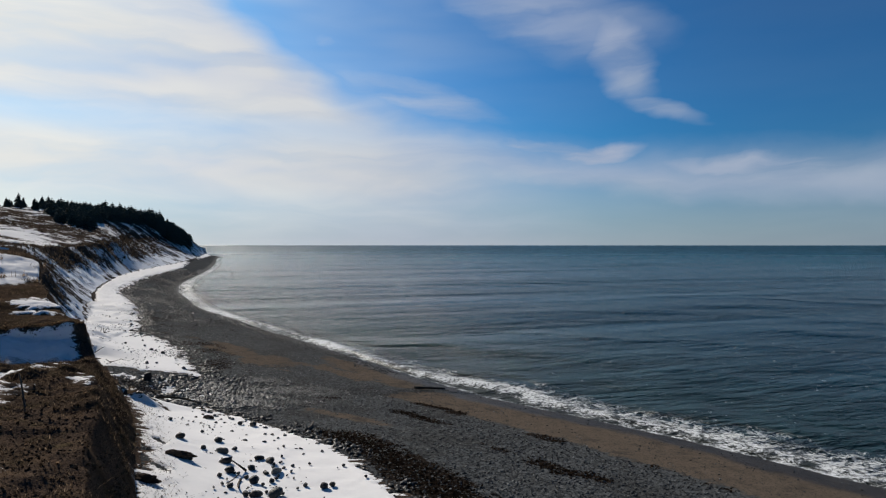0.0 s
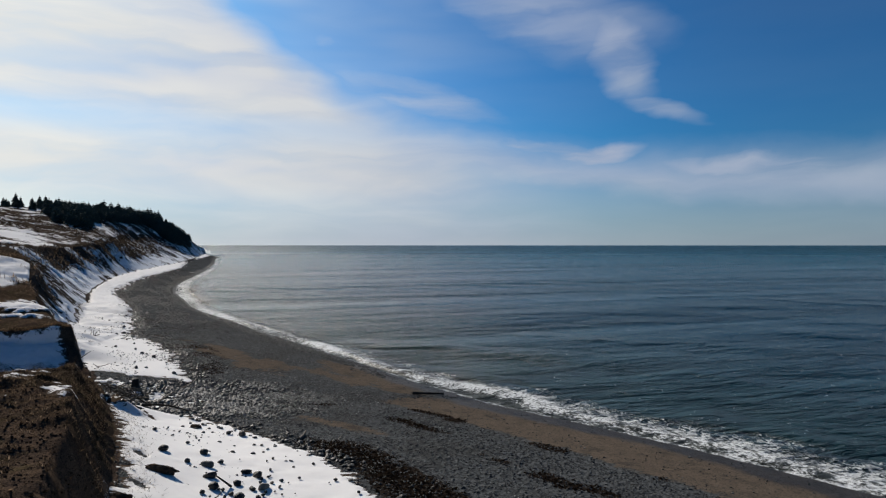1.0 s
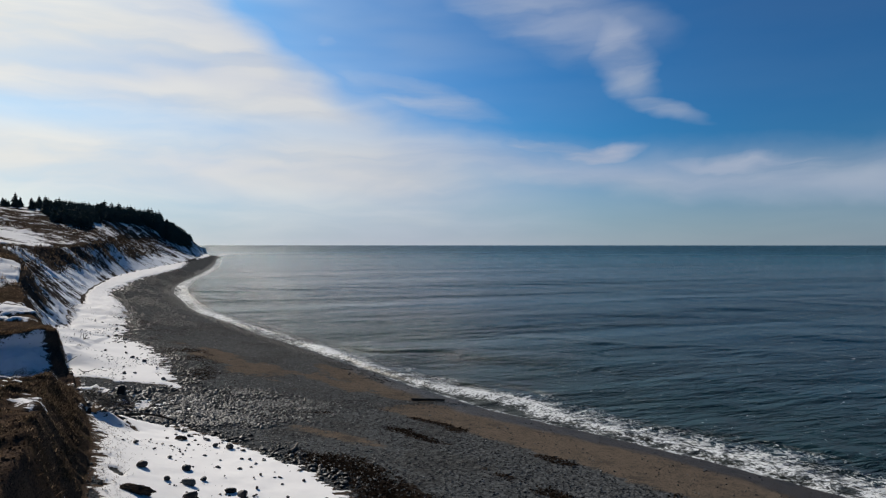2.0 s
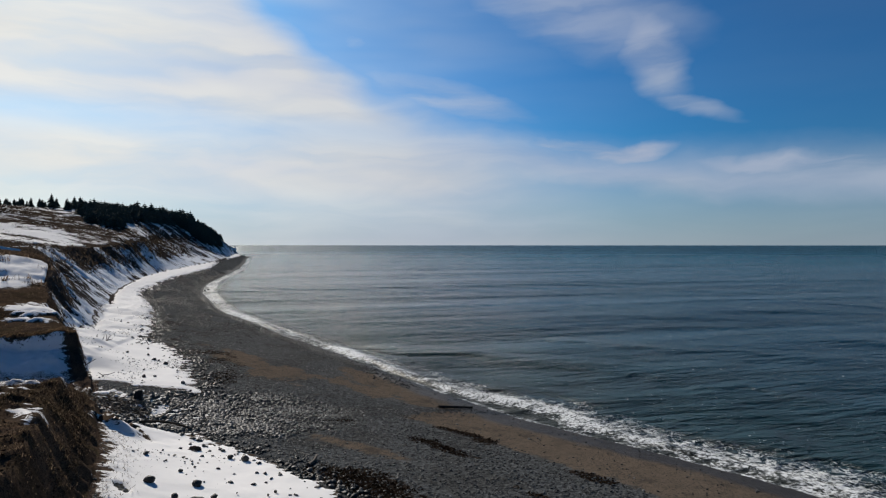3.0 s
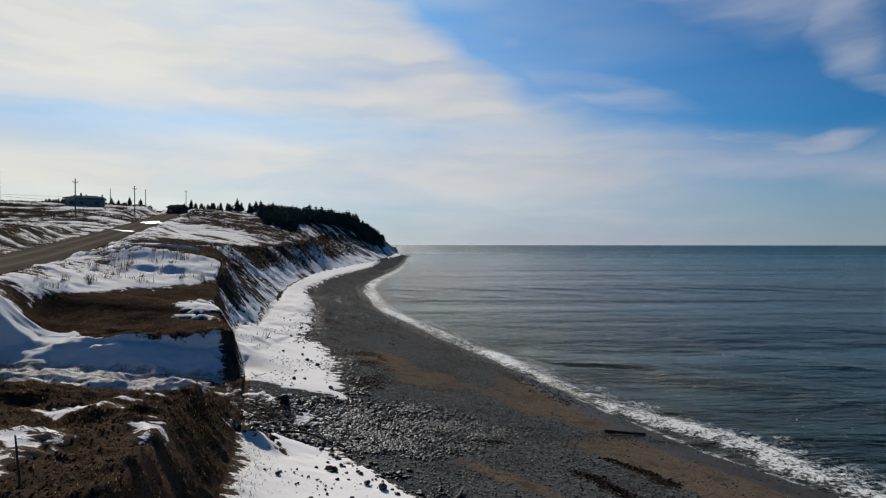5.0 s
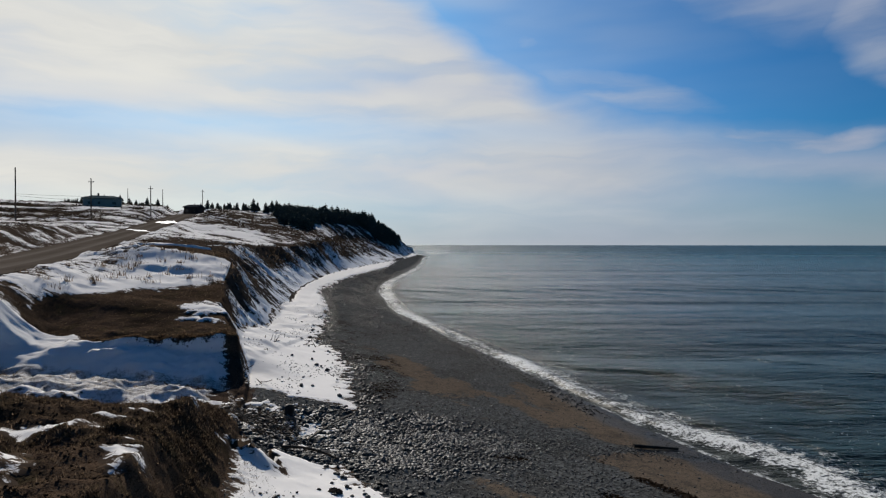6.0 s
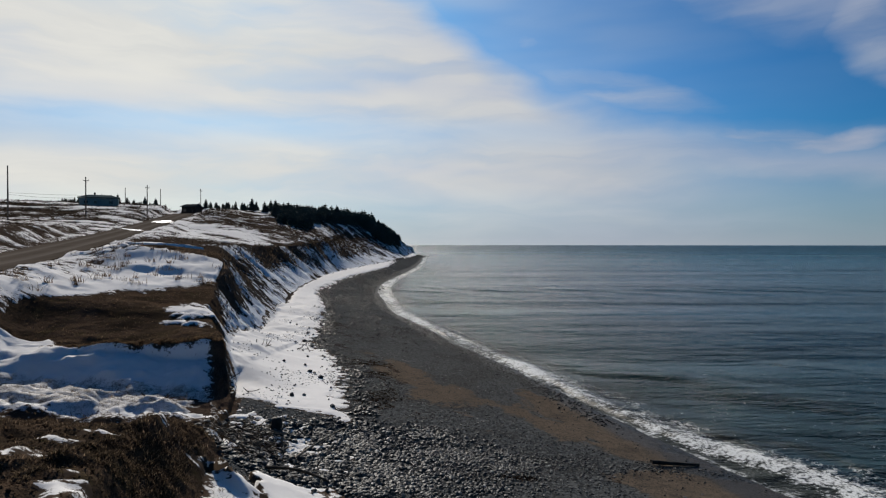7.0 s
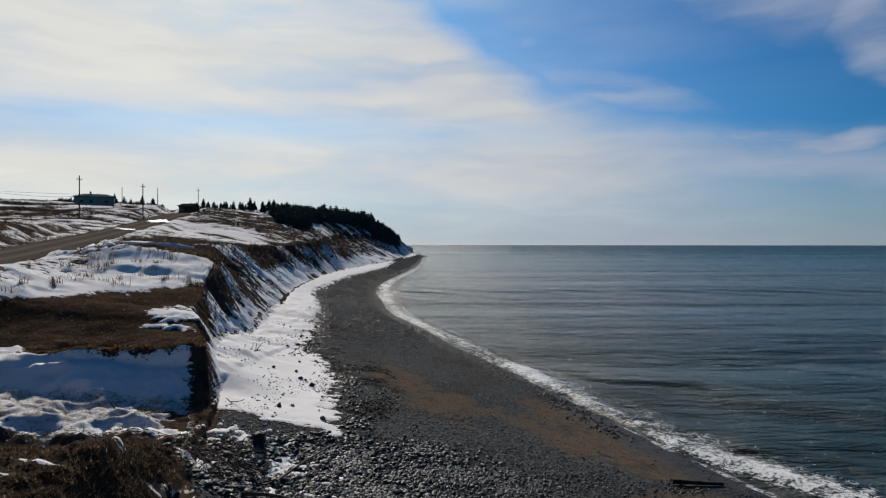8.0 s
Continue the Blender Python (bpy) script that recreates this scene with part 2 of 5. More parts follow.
def snow_material():
    m, nt, p = surface("old_snow", 0.7, 0.0)
    at = spot(nt)
    big, mid, fine = fuzz(nt, at, 0.5, 4), fuzz(nt, at, 3.5, 5), fuzz(nt, at, 30, 4)
    tone = blend(nt, mid, (0.84, 0.825, 0.805), (0.92, 0.90, 0.875))
    dirt = calc(nt, "MULTIPLY_ADD", attr(nt, "dirt"), 0.5, calc(nt, "MULTIPLY_ADD", fine, 0.45, calc(nt, "MULTIPLY", mid, 0.3)))
    tone = blend(nt, span(nt, dirt, 0.62, 0.80), tone, (0.10, 0.075, 0.05))
    blown = fuzz(nt, stretch(nt, at, (1.3, 4.0, 2.0), rot=(0, 0, radians(-12))), 1.0, 7, 0.72)
    straws = fuzz(nt, stretch(nt, at, (5.0, 9.0, 5.0), rot=(0, 0, radians(20))), 1.0, 5, 0.65)
    speck = calc(nt, "MULTIPLY_ADD", blown, 1.4, calc(nt, "MULTIPLY_ADD", straws, 1.1, calc(nt, "MULTIPLY", attr(nt, "thin"), 0.85)))
    tone = blend(nt, span(nt, speck, 1.76, 1.90), tone, (0.075, 0.056, 0.042))
    nt.links.new(tone, p.inputs["Base Color"])
    relief(nt, p, calc(nt, "MULTIPLY_ADD", mid, 1.0, calc(nt, "MULTIPLY", fine, 0.15)), 0.12, 0.08)
    return m


def sea_material():
    m, nt, p = surface("sea_water", 0.2, 0.3)
    p.inputs["IOR"].default_value = 1.333
    at = spot(nt)
    off = attr(nt, "shore")            # metres from the waterline
    flat_at = stretch(nt, at, (1, 1, 0))
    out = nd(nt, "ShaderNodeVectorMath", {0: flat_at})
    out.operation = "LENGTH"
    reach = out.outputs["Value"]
    tone = blend(nt, span(nt, off, 0.5, 6.0), (0.034, 0.038, 0.033), (0.003, 0.023, 0.028))
    tone = blend(nt, span(nt, off, 5.0, 40.0), tone, (0.0, 0.028, 0.056))
    # paler far out, dark at the horizon: sky reflection put into the colour
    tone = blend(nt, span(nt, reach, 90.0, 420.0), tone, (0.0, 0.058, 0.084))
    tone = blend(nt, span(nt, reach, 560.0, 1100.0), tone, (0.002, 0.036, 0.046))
    # cat's-paws: the wind darkens the water in long streaks, at several sizes
    paws = fuzz(nt, stretch(nt, at, (0.010, 0.085, 1), rot=(0, 0, radians(7))), 1.0, 6, 0.68)
    shade = span(nt, paws, 0.36, 0.64, 0.66, 1.28)
    tone = blend(nt, 1.0, tone, nd(nt, "ShaderNodeCombineColor", {0: shade, 1: shade, 2: shade}).outputs[0], "MULTIPLY")
    torn = fuzz(nt, at, 1.1, 6, 0.65)
    thin = fuzz(nt, at, 6.0, 5, 0.65)
    wide = fuzz(nt, at, 0.45, 4, 0.6)
    # ragged distance from the waterline
    ragged = calc(nt, "ADD", off, calc(nt, "MULTIPLY_ADD", wide, 1.6, calc(nt, "MULTIPLY_ADD", torn, 0.9, calc(nt, "MULTIPLY_ADD", thin, 0.4, -1.45))))
    past = calc(nt, "SUBTRACT", ragged, attr(nt, "breaker"))
    froth = fuzz(nt, at, 17.0, 4, 0.7)
    noisy = calc(nt, "MULTIPLY_ADD", torn, 1.3, calc(nt, "MULTIPLY_ADD", thin, 2.2, calc(nt, "MULTIPLY_ADD", froth, 0.7, -2.08)))
    band = calc(nt, "MULTIPLY", span(nt, calc(nt, "ABSOLUTE", past), 2.1, 0.15), attr(nt, "surf"))
    crest = span(nt, calc(nt, "MULTIPLY_ADD", band, 1.05, calc(nt, "MULTIPLY", noisy, 1.25)), 0.42, 1.1)
    edge = calc(nt, "ABSOLUTE", calc(nt, "SUBTRACT", calc(nt, "MULTIPLY_ADD", torn, 0.7, off), 0.5))
    lip = calc(nt, "MULTIPLY", span(nt, edge, 0.26, 0.04), span(nt, calc(nt, "MULTIPLY_ADD", noisy, 0.5, wide), 0.42, 0.66, 0.0, 0.7))
    # torn veins of foam seaward of the breaker, thinner in the wash behind it
    veins = fuzz(nt, stretch(nt, at, (0.9, 0.65, 1), rot=(0, 0, radians(28))), 2.3, 5, 0.65, 0.9)
    veins = calc(nt, "ABSOLUTE", calc(nt, "SUBTRACT", veins, 0.5))
    area = span(nt, calc(nt, "ADD", attr(nt, "lace"), calc(nt, "MULTIPLY_ADD", wide, 1.0, calc(nt, "MULTIPLY_ADD", torn, 0.7, -0.85))), 0.25, 0.95)
    web = span(nt, calc(nt, "SUBTRACT", calc(nt, "MULTIPLY", area, calc(nt, "MULTIPLY_ADD", thin, 0.17, -0.005)), veins), -0.005, 0.045)
    web = calc(nt, "MULTIPLY", web, area)
    foam = calc(nt, "MINIMUM", calc(nt, "ADD", calc(nt, "MAXIMUM", crest, lip), calc(nt, "MULTIPLY", web, 0.8)), 1.0)
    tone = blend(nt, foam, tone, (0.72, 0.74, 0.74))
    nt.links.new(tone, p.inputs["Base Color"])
    nt.links.new(calc(nt, "ADD", span(nt, past, 2.5, 0.0, 0.0, 0.25), calc(nt, "MULTIPLY_ADD", foam, 0.4, span(nt, reach, 60.0, 900.0, 0.18, 0.31))), p.inputs["Roughness"])
    nt.links.new(calc(nt, "MULTIPLY", span(nt, reach, 300.0, 1400.0, 0.14, 0.095), calc(nt, "MULTIPLY", calc(nt, "MULTIPLY_ADD", foam, -0.85, 1.0), span(nt, past, -0.8, 1.2, 0.35, 1.0))), p.inputs["Specular IOR Level"])
    sweep = fuzz(nt, stretch(nt, at, (0.0016, 0.011, 1), rot=(0, 0, radians(4))), 1.0, 4, 0.6, 0.2)
    roll = fuzz(nt, stretch(nt, at, (0.008, 0.05, 1), rot=(0, 0, radians(8))), 1.0, 5, 0.6, 0.2)
    swell = fuzz(nt, stretch(nt, at, (0.06, 0.24, 1), rot=(0, 0, radians(16))), 1.0, 5, 0.55, 0.3)
    ripple = fuzz(nt, stretch(nt, at, (0.36, 1.15, 1), rot=(0, 0, radians(12))), 1.0, 4, 0.55, 0.3)
    chop = fuzz(nt, stretch(nt, at, (1.5, 3.2, 1), rot=(0, 0, radians(10))), 1.0, 4, 0.6, 0.2)
    tiny = fuzz(nt, at, 4.0, 4, 0.6)
    train = nd(nt, "ShaderNodeTexWave", {"Vector": stretch(nt, at, (1, 1, 0), rot=(0, 0, radians(-36))), "Scale": 0.021, "Distortion": 5.0, "Detail": 3.0, "Detail Scale": 0.6})
    train.bands_direction, train.wave_profile = "X", "SIN"
    train_h = calc(nt, "MULTIPLY", train.outputs["Fac"], calc(nt, "MULTIPLY", span(nt, off, 3.0, 12.0), span(nt, fuzz(nt, at, 0.02, 3), 0.42, 0.60)))
    hgt = calc(nt, "MULTIPLY_ADD", swell, 0.30, calc(nt, "MULTIPLY_ADD", ripple, 0.48, calc(nt, "MULTIPLY_ADD", chop, 0.20, calc(nt, "MULTIPLY", tiny, 0.08))))
    hgt = calc(nt, "MULTIPLY_ADD", roll, 3.4, calc(nt, "MULTIPLY_ADD", sweep, 15.0, calc(nt, "MULTIPLY_ADD", train_h, 0.34, hgt)))
    calm = calc(nt, "MULTIPLY", calc(nt, "MULTIPLY_ADD", foam, -0.9, 1.0), span(nt, past, -0.6, 0.8, 0.45, 1.0))
    b = nd(nt, "ShaderNodeBump", {"Height": hgt, "Strength": calm, "Distance": 2.4})
    nt.links.new(b.outputs[0], p.inputs["Normal"])
    return m


GROUND, SNOW, SEA = ground_material(), snow_material(), sea_material()


def stone_material(name, island=True, shade=1.0):
    """Wave-worn stones: each one its own grey, some ruddy, a few pale."""
    m, nt, p = surface(name, 0.58, 0.17)
    rnd = nt.nodes.new("ShaderNodeNewGeometry").outputs["Random Per Island"] if island else nt.nodes.new("ShaderNodeObjectInfo").outputs["Random"]
    ramp = nd(nt, "ShaderNodeValToRGB", {0: rnd})
    for k, (at, tone) in enumerate(((0.0, (0.018, 0.019, 0.020)), (0.45, (0.046, 0.050, 0.053)), (0.6, (0.054, 0.049, 0.046)), (0.78, (0.098, 0.113, 0.114)), (0.93, (0.072, 0.067, 0.063)), (1.0, (0.26, 0.27, 0.26)))):
        stop = ramp.color_ramp.elements[k] if k < 2 else ramp.color_ramp.elements.new(at)
        stop.position, stop.color = at, (*(c * shade for c in tone), 1)
    at = spot(nt)
    grain = fuzz(nt, at, 9, 5)
    nt.links.new(blend(nt, span(nt, grain, 0.3, 0.7, 0.0, 0.45), ramp.outputs[0], (0.02, 0.02, 0.02)), p.inputs["Base Color"])
    relief(nt, p, grain, 0.4, 0.03)
    return m


def blade_material(name, dark, light):
    """Dead stems: each one its own brown."""
    m, nt, p = surface(name, 0.95, 0.0)
    rnd = nt.nodes.new("ShaderNodeNewGeometry").outputs["Random Per Island"]
    tone = blend(nt, calc(nt, "POWER", rnd, 1.6), dark, light)
    nt.links.new(tone, p.inputs["Base Color"])
    through_light = nd(nt, "ShaderNodeBsdfTranslucent", {"Color": tone})
    both = nd(nt, "ShaderNodeMixShader", {0: 0.55, 1: p.outputs[0], 2: through_light.outputs[0]})
    nt.links.new(both.outputs[0], nt.nodes["Material Output"].inputs[0])
    return m


DARK_ROCK = plain("dark_rock", (0.045, 0.040, 0.037), (0.018, 0.016, 0.015), 4.0, 0.7, 0.2, 0.6, 0.05)
TURF_SOIL = plain("turf_soil", (0.115, 0.090, 0.070), (0.045, 0.035, 0.028), 5.0, 0.95, 0.0, 0.8, 0.04)
STONE, ROCK = stone_material("beach_stones"), stone_material("loose_rock", False)
NEEDLES = plain("spruce_needles", (0.085, 0.088, 0.070), (0.052, 0.056, 0.044), 1.5, 0.9, 0.02, 0)
BARK = plain("bark", (0.07, 0.055, 0.042), (0.03, 0.024, 0.02), 5.0, 0.9, 0.2, 0.5)
DRIFT = plain("driftwood", (0.17, 0.14, 0.11), (0.07, 0.055, 0.045), 7.0, 0.85, 0.2, 0.4)
GRASS = blade_material("dead_grass", (0.055, 0.036, 0.023), (0.24, 0.165, 0.105))
BRUSH = blade_material("bare_brush", (0.042, 0.030, 0.021), (0.22, 0.160, 0.112))
HEATH = blade_material("dark_heath", (0.042, 0.034, 0.023), (0.22, 0.16, 0.108))
CLOD = blade_material("turf_clod", (0.040, 0.028, 0.020), (0.15, 0.115, 0.085))
WEED = blade_material("sea_wrack", (0.010, 0.008, 0.006), (0.045, 0.031, 0.022))


def road_material():
    """Gravel with paler wheel tracks and a dark, damp middle."""
    m, nt, p = surface("gravel_road", 0.95, 0.0)
    at = spot(nt)
    coarse, fine = fuzz(nt, stretch(nt, at, (0.5, 0.12, 1)), 1.0, 5), fuzz(nt, at, 12, 4)
    tone = blend(nt, coarse, (0.065, 0.053, 0.043), (0.14, 0.118, 0.098))
    tone = blend(nt, calc(nt, "MULTIPLY", attr(nt, "track"), 0.75), tone, blend(nt, fine, (0.15, 0.13, 0.11), (0.21, 0.185, 0.16)))
    nt.links.new(tone, p.inputs["Base Color"])
    relief(nt, p, calc(nt, "MULTIPLY_ADD", fine, 0.4, coarse), 0.5, 0.06)
    return m


GRAVEL = road_material()
POLE_WOOD = plain("pole_wood", (0.10, 0.08, 0.065), (0.05, 0.042, 0.036), 4.0, 0.9, 0.2, 0.3)
METAL = plain("grey_metal", (0.30, 0.31, 0.32), (0.22, 0.23, 0.24), 3.0, 0.45, 0.5, 0.1, metal=0.6)
TEAL = plain("teal_siding", (0.34, 0.40, 0.37), (0.28, 0.34, 0.315), 2.0, 0.7, 0.3, 0.15)
DARK_SIDING = plain("dark_siding", (0.045, 0.035, 0.03), (0.03, 0.024, 0.02), 2.0, 0.8, 0.3, 0.2)
ROOFING = plain("roof_shingle", (0.060, 0.064, 0.066), (0.042, 0.046, 0.048), 4.0, 1.0, 0.0, 0.3)
GLASS = plain("window_glass", (0.03, 0.035, 0.04), (0.02, 0.025, 0.03), 2.0, 0.08, 0.6, 0)
SCRUB = blade_material("dark_scrub", (0.016, 0.013, 0.010), (0.085, 0.066, 0.050))
DARK_STONE = stone_material("dark_beach_stones", True, 0.42)
CABLE_BLACK = plain("black_cable", (0.02, 0.02, 0.02), (0.012, 0.012, 0.012), 3.0, 0.6, 0.2, 0)
TEAL_ROOF = plain("weathered_teal_roof", (0.085, 0.108, 0.108), (0.062, 0.085, 0.09), 3.0, 1.0, 0.0, 0.2)
WHITE_TRIM = plain("white_trim", (0.7, 0.7, 0.68), (0.6, 0.6, 0.58), 3.0, 0.6, 0.3, 0.1)

# ---- the lie of the land ----


def wave_noise(x, y, seed=0):
    """Smooth value noise from 0 to 1 on a unit lattice."""
    xi, yi = np.floor(x).astype(np.int64), np.floor(y).astype(np.int64)
    fx, fy = x - xi, y - yi
    fx, fy = fx * fx * (3 - 2 * fx), fy * fy * (3 - 2 * fy)

    def at(i, j):
        h = (i * 374761393 + j * 668265263 + seed * 974711 + 1013904223) & 0x7FFFFFFF
        h = ((h ^ (h >> 13)) * 1274126177) & 0x7FFFFFFF
        return ((h ^ (h >> 16)) & 0xFFFF) / 65535.0

    return (at(xi, yi) * (1 - fx) + at(xi + 1, yi) * fx) * (1 - fy) + (at(xi, yi + 1) * (1 - fx) + at(xi + 1, yi + 1) * fx) * fy


def fbm(x, y, octaves=4, seed=0, rough=0.5):
    total, size, norm = 0, 1.0, 0
    for k in range(octaves):
        total = total + size * wave_noise(x * 2**k + 17.3 * k, y * 2**k - 9.1 * k, seed + k)
        norm, size = norm + size, size * rough
    return total / norm


def step(lo, hi, v):
    u = np.clip((v - lo) / (hi - lo), 0, 1)
    return u * u * (3 - 2 * u)


def bend(ys, vs):
    """A smooth curve through knots, by cubic pieces."""
    ys, vs = np.array(ys, float), np.array(vs, float)
    slope = np.gradient(vs, ys)

    def along(y):
        y = np.clip(y, ys[0], ys[-1])
        i = np.clip(np.searchsorted(ys, y) - 1, 0, len(ys) - 2)
        h = ys[i + 1] - ys[i]
        u = (y - ys[i]) / h
        return ((2 * u**3 - 3 * u**2 + 1) * vs[i] + (u**3 - 2 * u**2 + u) * h * slope[i]
                + (-2 * u**3 + 3 * u**2) * vs[i + 1] + (u**3 - u**2) * h * slope[i + 1])

    return along


# Along the shore, by y: waterline, edge of the beach snow, foot and top of the bluff, its height, the rise behind it
water_x = bend((-60, -20, 2, 7, 13, 18, 25, 30, 37, 47, 56, 63, 81, 100, 120, 147, 180, 210, 300, 400, 500, 530),
               (34, 25, 19.6, 17.6, 14.8, 12.1, 9.5, 7.9, 6.1, 3.3, 0.3, -1.3, -6.4, -9.4, -12, -12.7, -11, -9.3, -6.5, -6.5, -8.5, -18))
snow_x = bend((-60, -10, 4, 8, 11.5, 16, 19, 23, 29, 36, 44, 51, 72, 92, 125, 146, 190, 295, 350, 450, 530),
              (3, 2.2, 0.6, -0.4, -2.3, -5, -6.6, -5.2, -6.2, -7.3, -10.3, -11.2, -14.4, -18.3, -19.8, -19.4, -16, -15, -12, -11, -20))
foot_x = bend((-60, -5, 4.7, 9, 14, 16, 20, 24, 27, 32, 38, 44, 55, 65, 80, 116, 150, 190, 227, 350, 450, 520, 530),
              (-3, -5.05, -6.45, -6.95, -7.95, -8.3, -9.4, -10.3, -11.1, -13.0, -14.3, -14.8, -16.2, -17.6, -20.2, -23.6, -24.4, -22, -19, -15, -14, -15, -24))
top_x = bend((-60, -5, 3, 6, 10, 14, 20, 24, 27, 32, 38, 42, 53, 71, 100, 123, 156, 200, 250, 300, 385, 450, 520, 530),
             (-5, -6.2, -6.9, -7.4, -8.3, -9.2, -10.2, -10.9, -11.7, -13.8, -15.5, -17.4, -20.4, -26.8, -30.3, -31.4, -31, -33, -37, -33, -24.5, -19, -21, -30))
top_z = bend((-60, -5, 5, 12, 20, 27, 32, 42, 53, 71, 100, 123, 156, 200, 250, 300, 385, 430, 480, 520, 530),
             (5.2, 5.3, 5.15, 4.8, 4.4, 4.75, 5.1, 6.1, 7.4, 9.1, 9.0, 8.9, 9.8, 10.6, 11.2, 12.5, 13, 11, 6, 2.4, 0.4))
rise_z = bend((-60, 20, 47, 75, 100, 131, 152, 200, 243, 300, 400, 460, 530),
              (1.0, 1.2, 2.0, 2.3, 3.1, 4.4, 6.0, 9.2, 10.4, 10, 8, 3, 0.2))
# The road, by y
road_x = bend((-60, -20, 10, 37, 48, 70, 108, 153, 185, 215, 260, 330), (-18.6, -20.6, -26.2, -32.8, -35.8, -42.5, -54, -67, -75.5, -85, -108, -150))
road_z = bend((-60, -20, 10, 37, 48, 70, 108, 153, 185, 215, 260, 330), (5.4, 5.8, 6.6, 7.7, 8.2, 9.5, 12.0, 15.5, 18.3, 19.9, 21.6, 22.3))
ROAD_HALF = 3.5


def hummocks(x, y):
    """Tussocky small relief of the near bank."""
    return 0.30 * (fbm(x * 1.9, y * 1.9, 4, 83, 0.6) - 0.5) * step(2.5, 7.0, y) + 0.10 * (fbm(x * 2.6, y * 2.6, 3, 89, 0.65) - 0.5)


def land(x, y):
    """The height of the bare ground."""
    x, y = np.broadcast_arrays(np.asarray(x, float), np.asarray(y, float))
    wob = (fbm(y * 0.35, x * 0 + 3, 4, 5) - 0.5)
    ruts = np.clip((y - 26) / 12, 0, 1)
    xw, xs = water_x(y) + 0.5 * wob, snow_x(y)
    xf = np.minimum(foot_x(y) + 1.4 * ruts * wob, xs - 0.3)
    xt = np.minimum(top_x(y) + (0.6 + 2.6 * ruts) * (fbm(y * 0.22, x * 0 + 8, 4, 11) - 0.5), xf - 0.5)
    zt = top_z(y)
    banked = step(27, 31, y) * step(46, 37, y)
    zf = np.minimum(2.5 + 0.6 * step(20, 14, y) + 1.0 * banked, zt)
    z_sea = -0.085 * np.maximum(x - xw, 0) + 0.03
    u = np.clip((x - xs) / (xw - xs), 0, 1)
    z_beach = 0.03 + (np.minimum(1.85, zf) - 0.03) * (1 - u) ** 0.9
    v = np.clip((x - xf) / (xs - xf), 0, 1)
    z_back = zf + (np.minimum(1.85, zf) - zf) * (1 - (1 - v) ** (1 + step(20, 14, y) + 0.9 * banked))
    w = np.clip((x - xt) / (xf - xt), 0, 1)
    ribs = fbm(y * 0.45 + w * 1.1, x * 0.05, 4, 21) - 0.5
    w2 = np.clip(w + ribs * 0.6 * ruts * w * (1 - w) * 2.2, 0, 1)
    z_face = zf + (zt - zf) * (1 - w2) ** 1.15
    d = np.maximum(xt - x, 0)
    z_top = zt + rise_z(y) * (1 - np.exp(-d / (20.0 - 11 * step(160, 260, y)))) + 0.035 * np.minimum(d, 150)
    z = np.where(x > xw, z_sea, np.where(x > xs, z_beach, np.where(x > xf, z_back, np.where(x > xt, z_face, z_top))))
    z = z - np.clip(0.14 * (-11.7 - x), 0, 1.4) * step(35, 27, y) * step(20, 26, y)
    # snow-covered hummock behind the bluff
    z = z + 1.0 * np.exp(-(((x + 25.5) / 7) ** 2 + ((y - 54) / 5) ** 2)) * step(-18, -21, x)
    # the gully
    inland = step(-8.6, -10.2, x)
    floor = 2.70 + 0.045 * np.maximum(-9 - x, 0) + 0.25 * (fbm(x * 0.6, y * 0.6, 3, 31) - 0.5)
    lip = step(-20.2, -18.3, x)
    drift = floor + (1.15 * lip + 1.0 * (1 - lip)) * step(23.4, 27.0, y)
    drift = np.minimum(drift, np.maximum(z - 0.45 * lip, floor))
    mixed = step(11.4 + 0.8 * wob, 17.4, y)
    near = z * (1 - mixed) + np.minimum(floor, z) * mixed
    edge_y = 26.55 + 0.5 * (fbm(x * 0.5, x * 0, 3, 41) - 0.5)
    far_side = step(edge_y - 0.25 - 3.2 * (1 - lip), edge_y + 0.05 + 3.0 * (1 - lip), y)
    cut = np.where(y < 21, near, drift * (1 - far_side) + z * far_side)
    zone = inland * (y > 10) * (y < 30) * step(-60, -35, x)
    z = np.where(zone > 0, z * (1 - zone) + np.minimum(cut, z) * zone, z)
    spur = 4.0 - 0.33 * np.abs(26.5 - y) - 2.6 * np.abs(x + 11.75 - 0.38 * (26.5 - y) + 1.1 * (fbm(y * 0.9, x * 0, 3, 47) - 0.5)) ** 1.3 + 0.9 * (fbm(x * 1.1, y * 1.1, 4, 45) - 0.5)
    z = np.where((y > 20) & (y < 27.5) & (x > -13.4) & (x < -8.6), np.maximum(z, spur), z)
    # hummocks of the turf and the hill
    rough = np.where(x < xt - 0.2, 1.0, 0.0) * step(0, 2, d)
    z = z + rough * (0.35 * (fbm(x * 0.35, y * 0.35, 4, 51) - 0.5) + step(60, 140, y) * 1.6 * (fbm(x * 0.06, y * 0.06, 3, 61) - 0.5))
    lumpy = (x < xf) * (x > xt - 12) * step(32, 26, y)
    z = z + lumpy * (0.5 * (fbm(x * 0.8, y * 0.8, 4, 81, 0.6) - 0.5) + hummocks(x, y))
    z = z + (x < xf) * (x > xt) * ruts * (0.6 * (fbm(x * 0.45, y * 0.45, 4, 85, 0.6) - 0.5) + 0.5 * (fbm(x * 1.6, y * 1.6, 3, 87, 0.6) - 0.5)) * np.minimum(1, 4 * w * (1 - w))
    z = z + (0.05 + 0.05 * step(-11, -13, x)) * (x < xs) * (fbm(x * 1.4, y * 1.4, 3, 71) - 0.5)
    z = z - 25 * step(532, 580, y)     # the coast turns away behind the point
    # the road's bed
    off = np.abs(x - road_x(y))
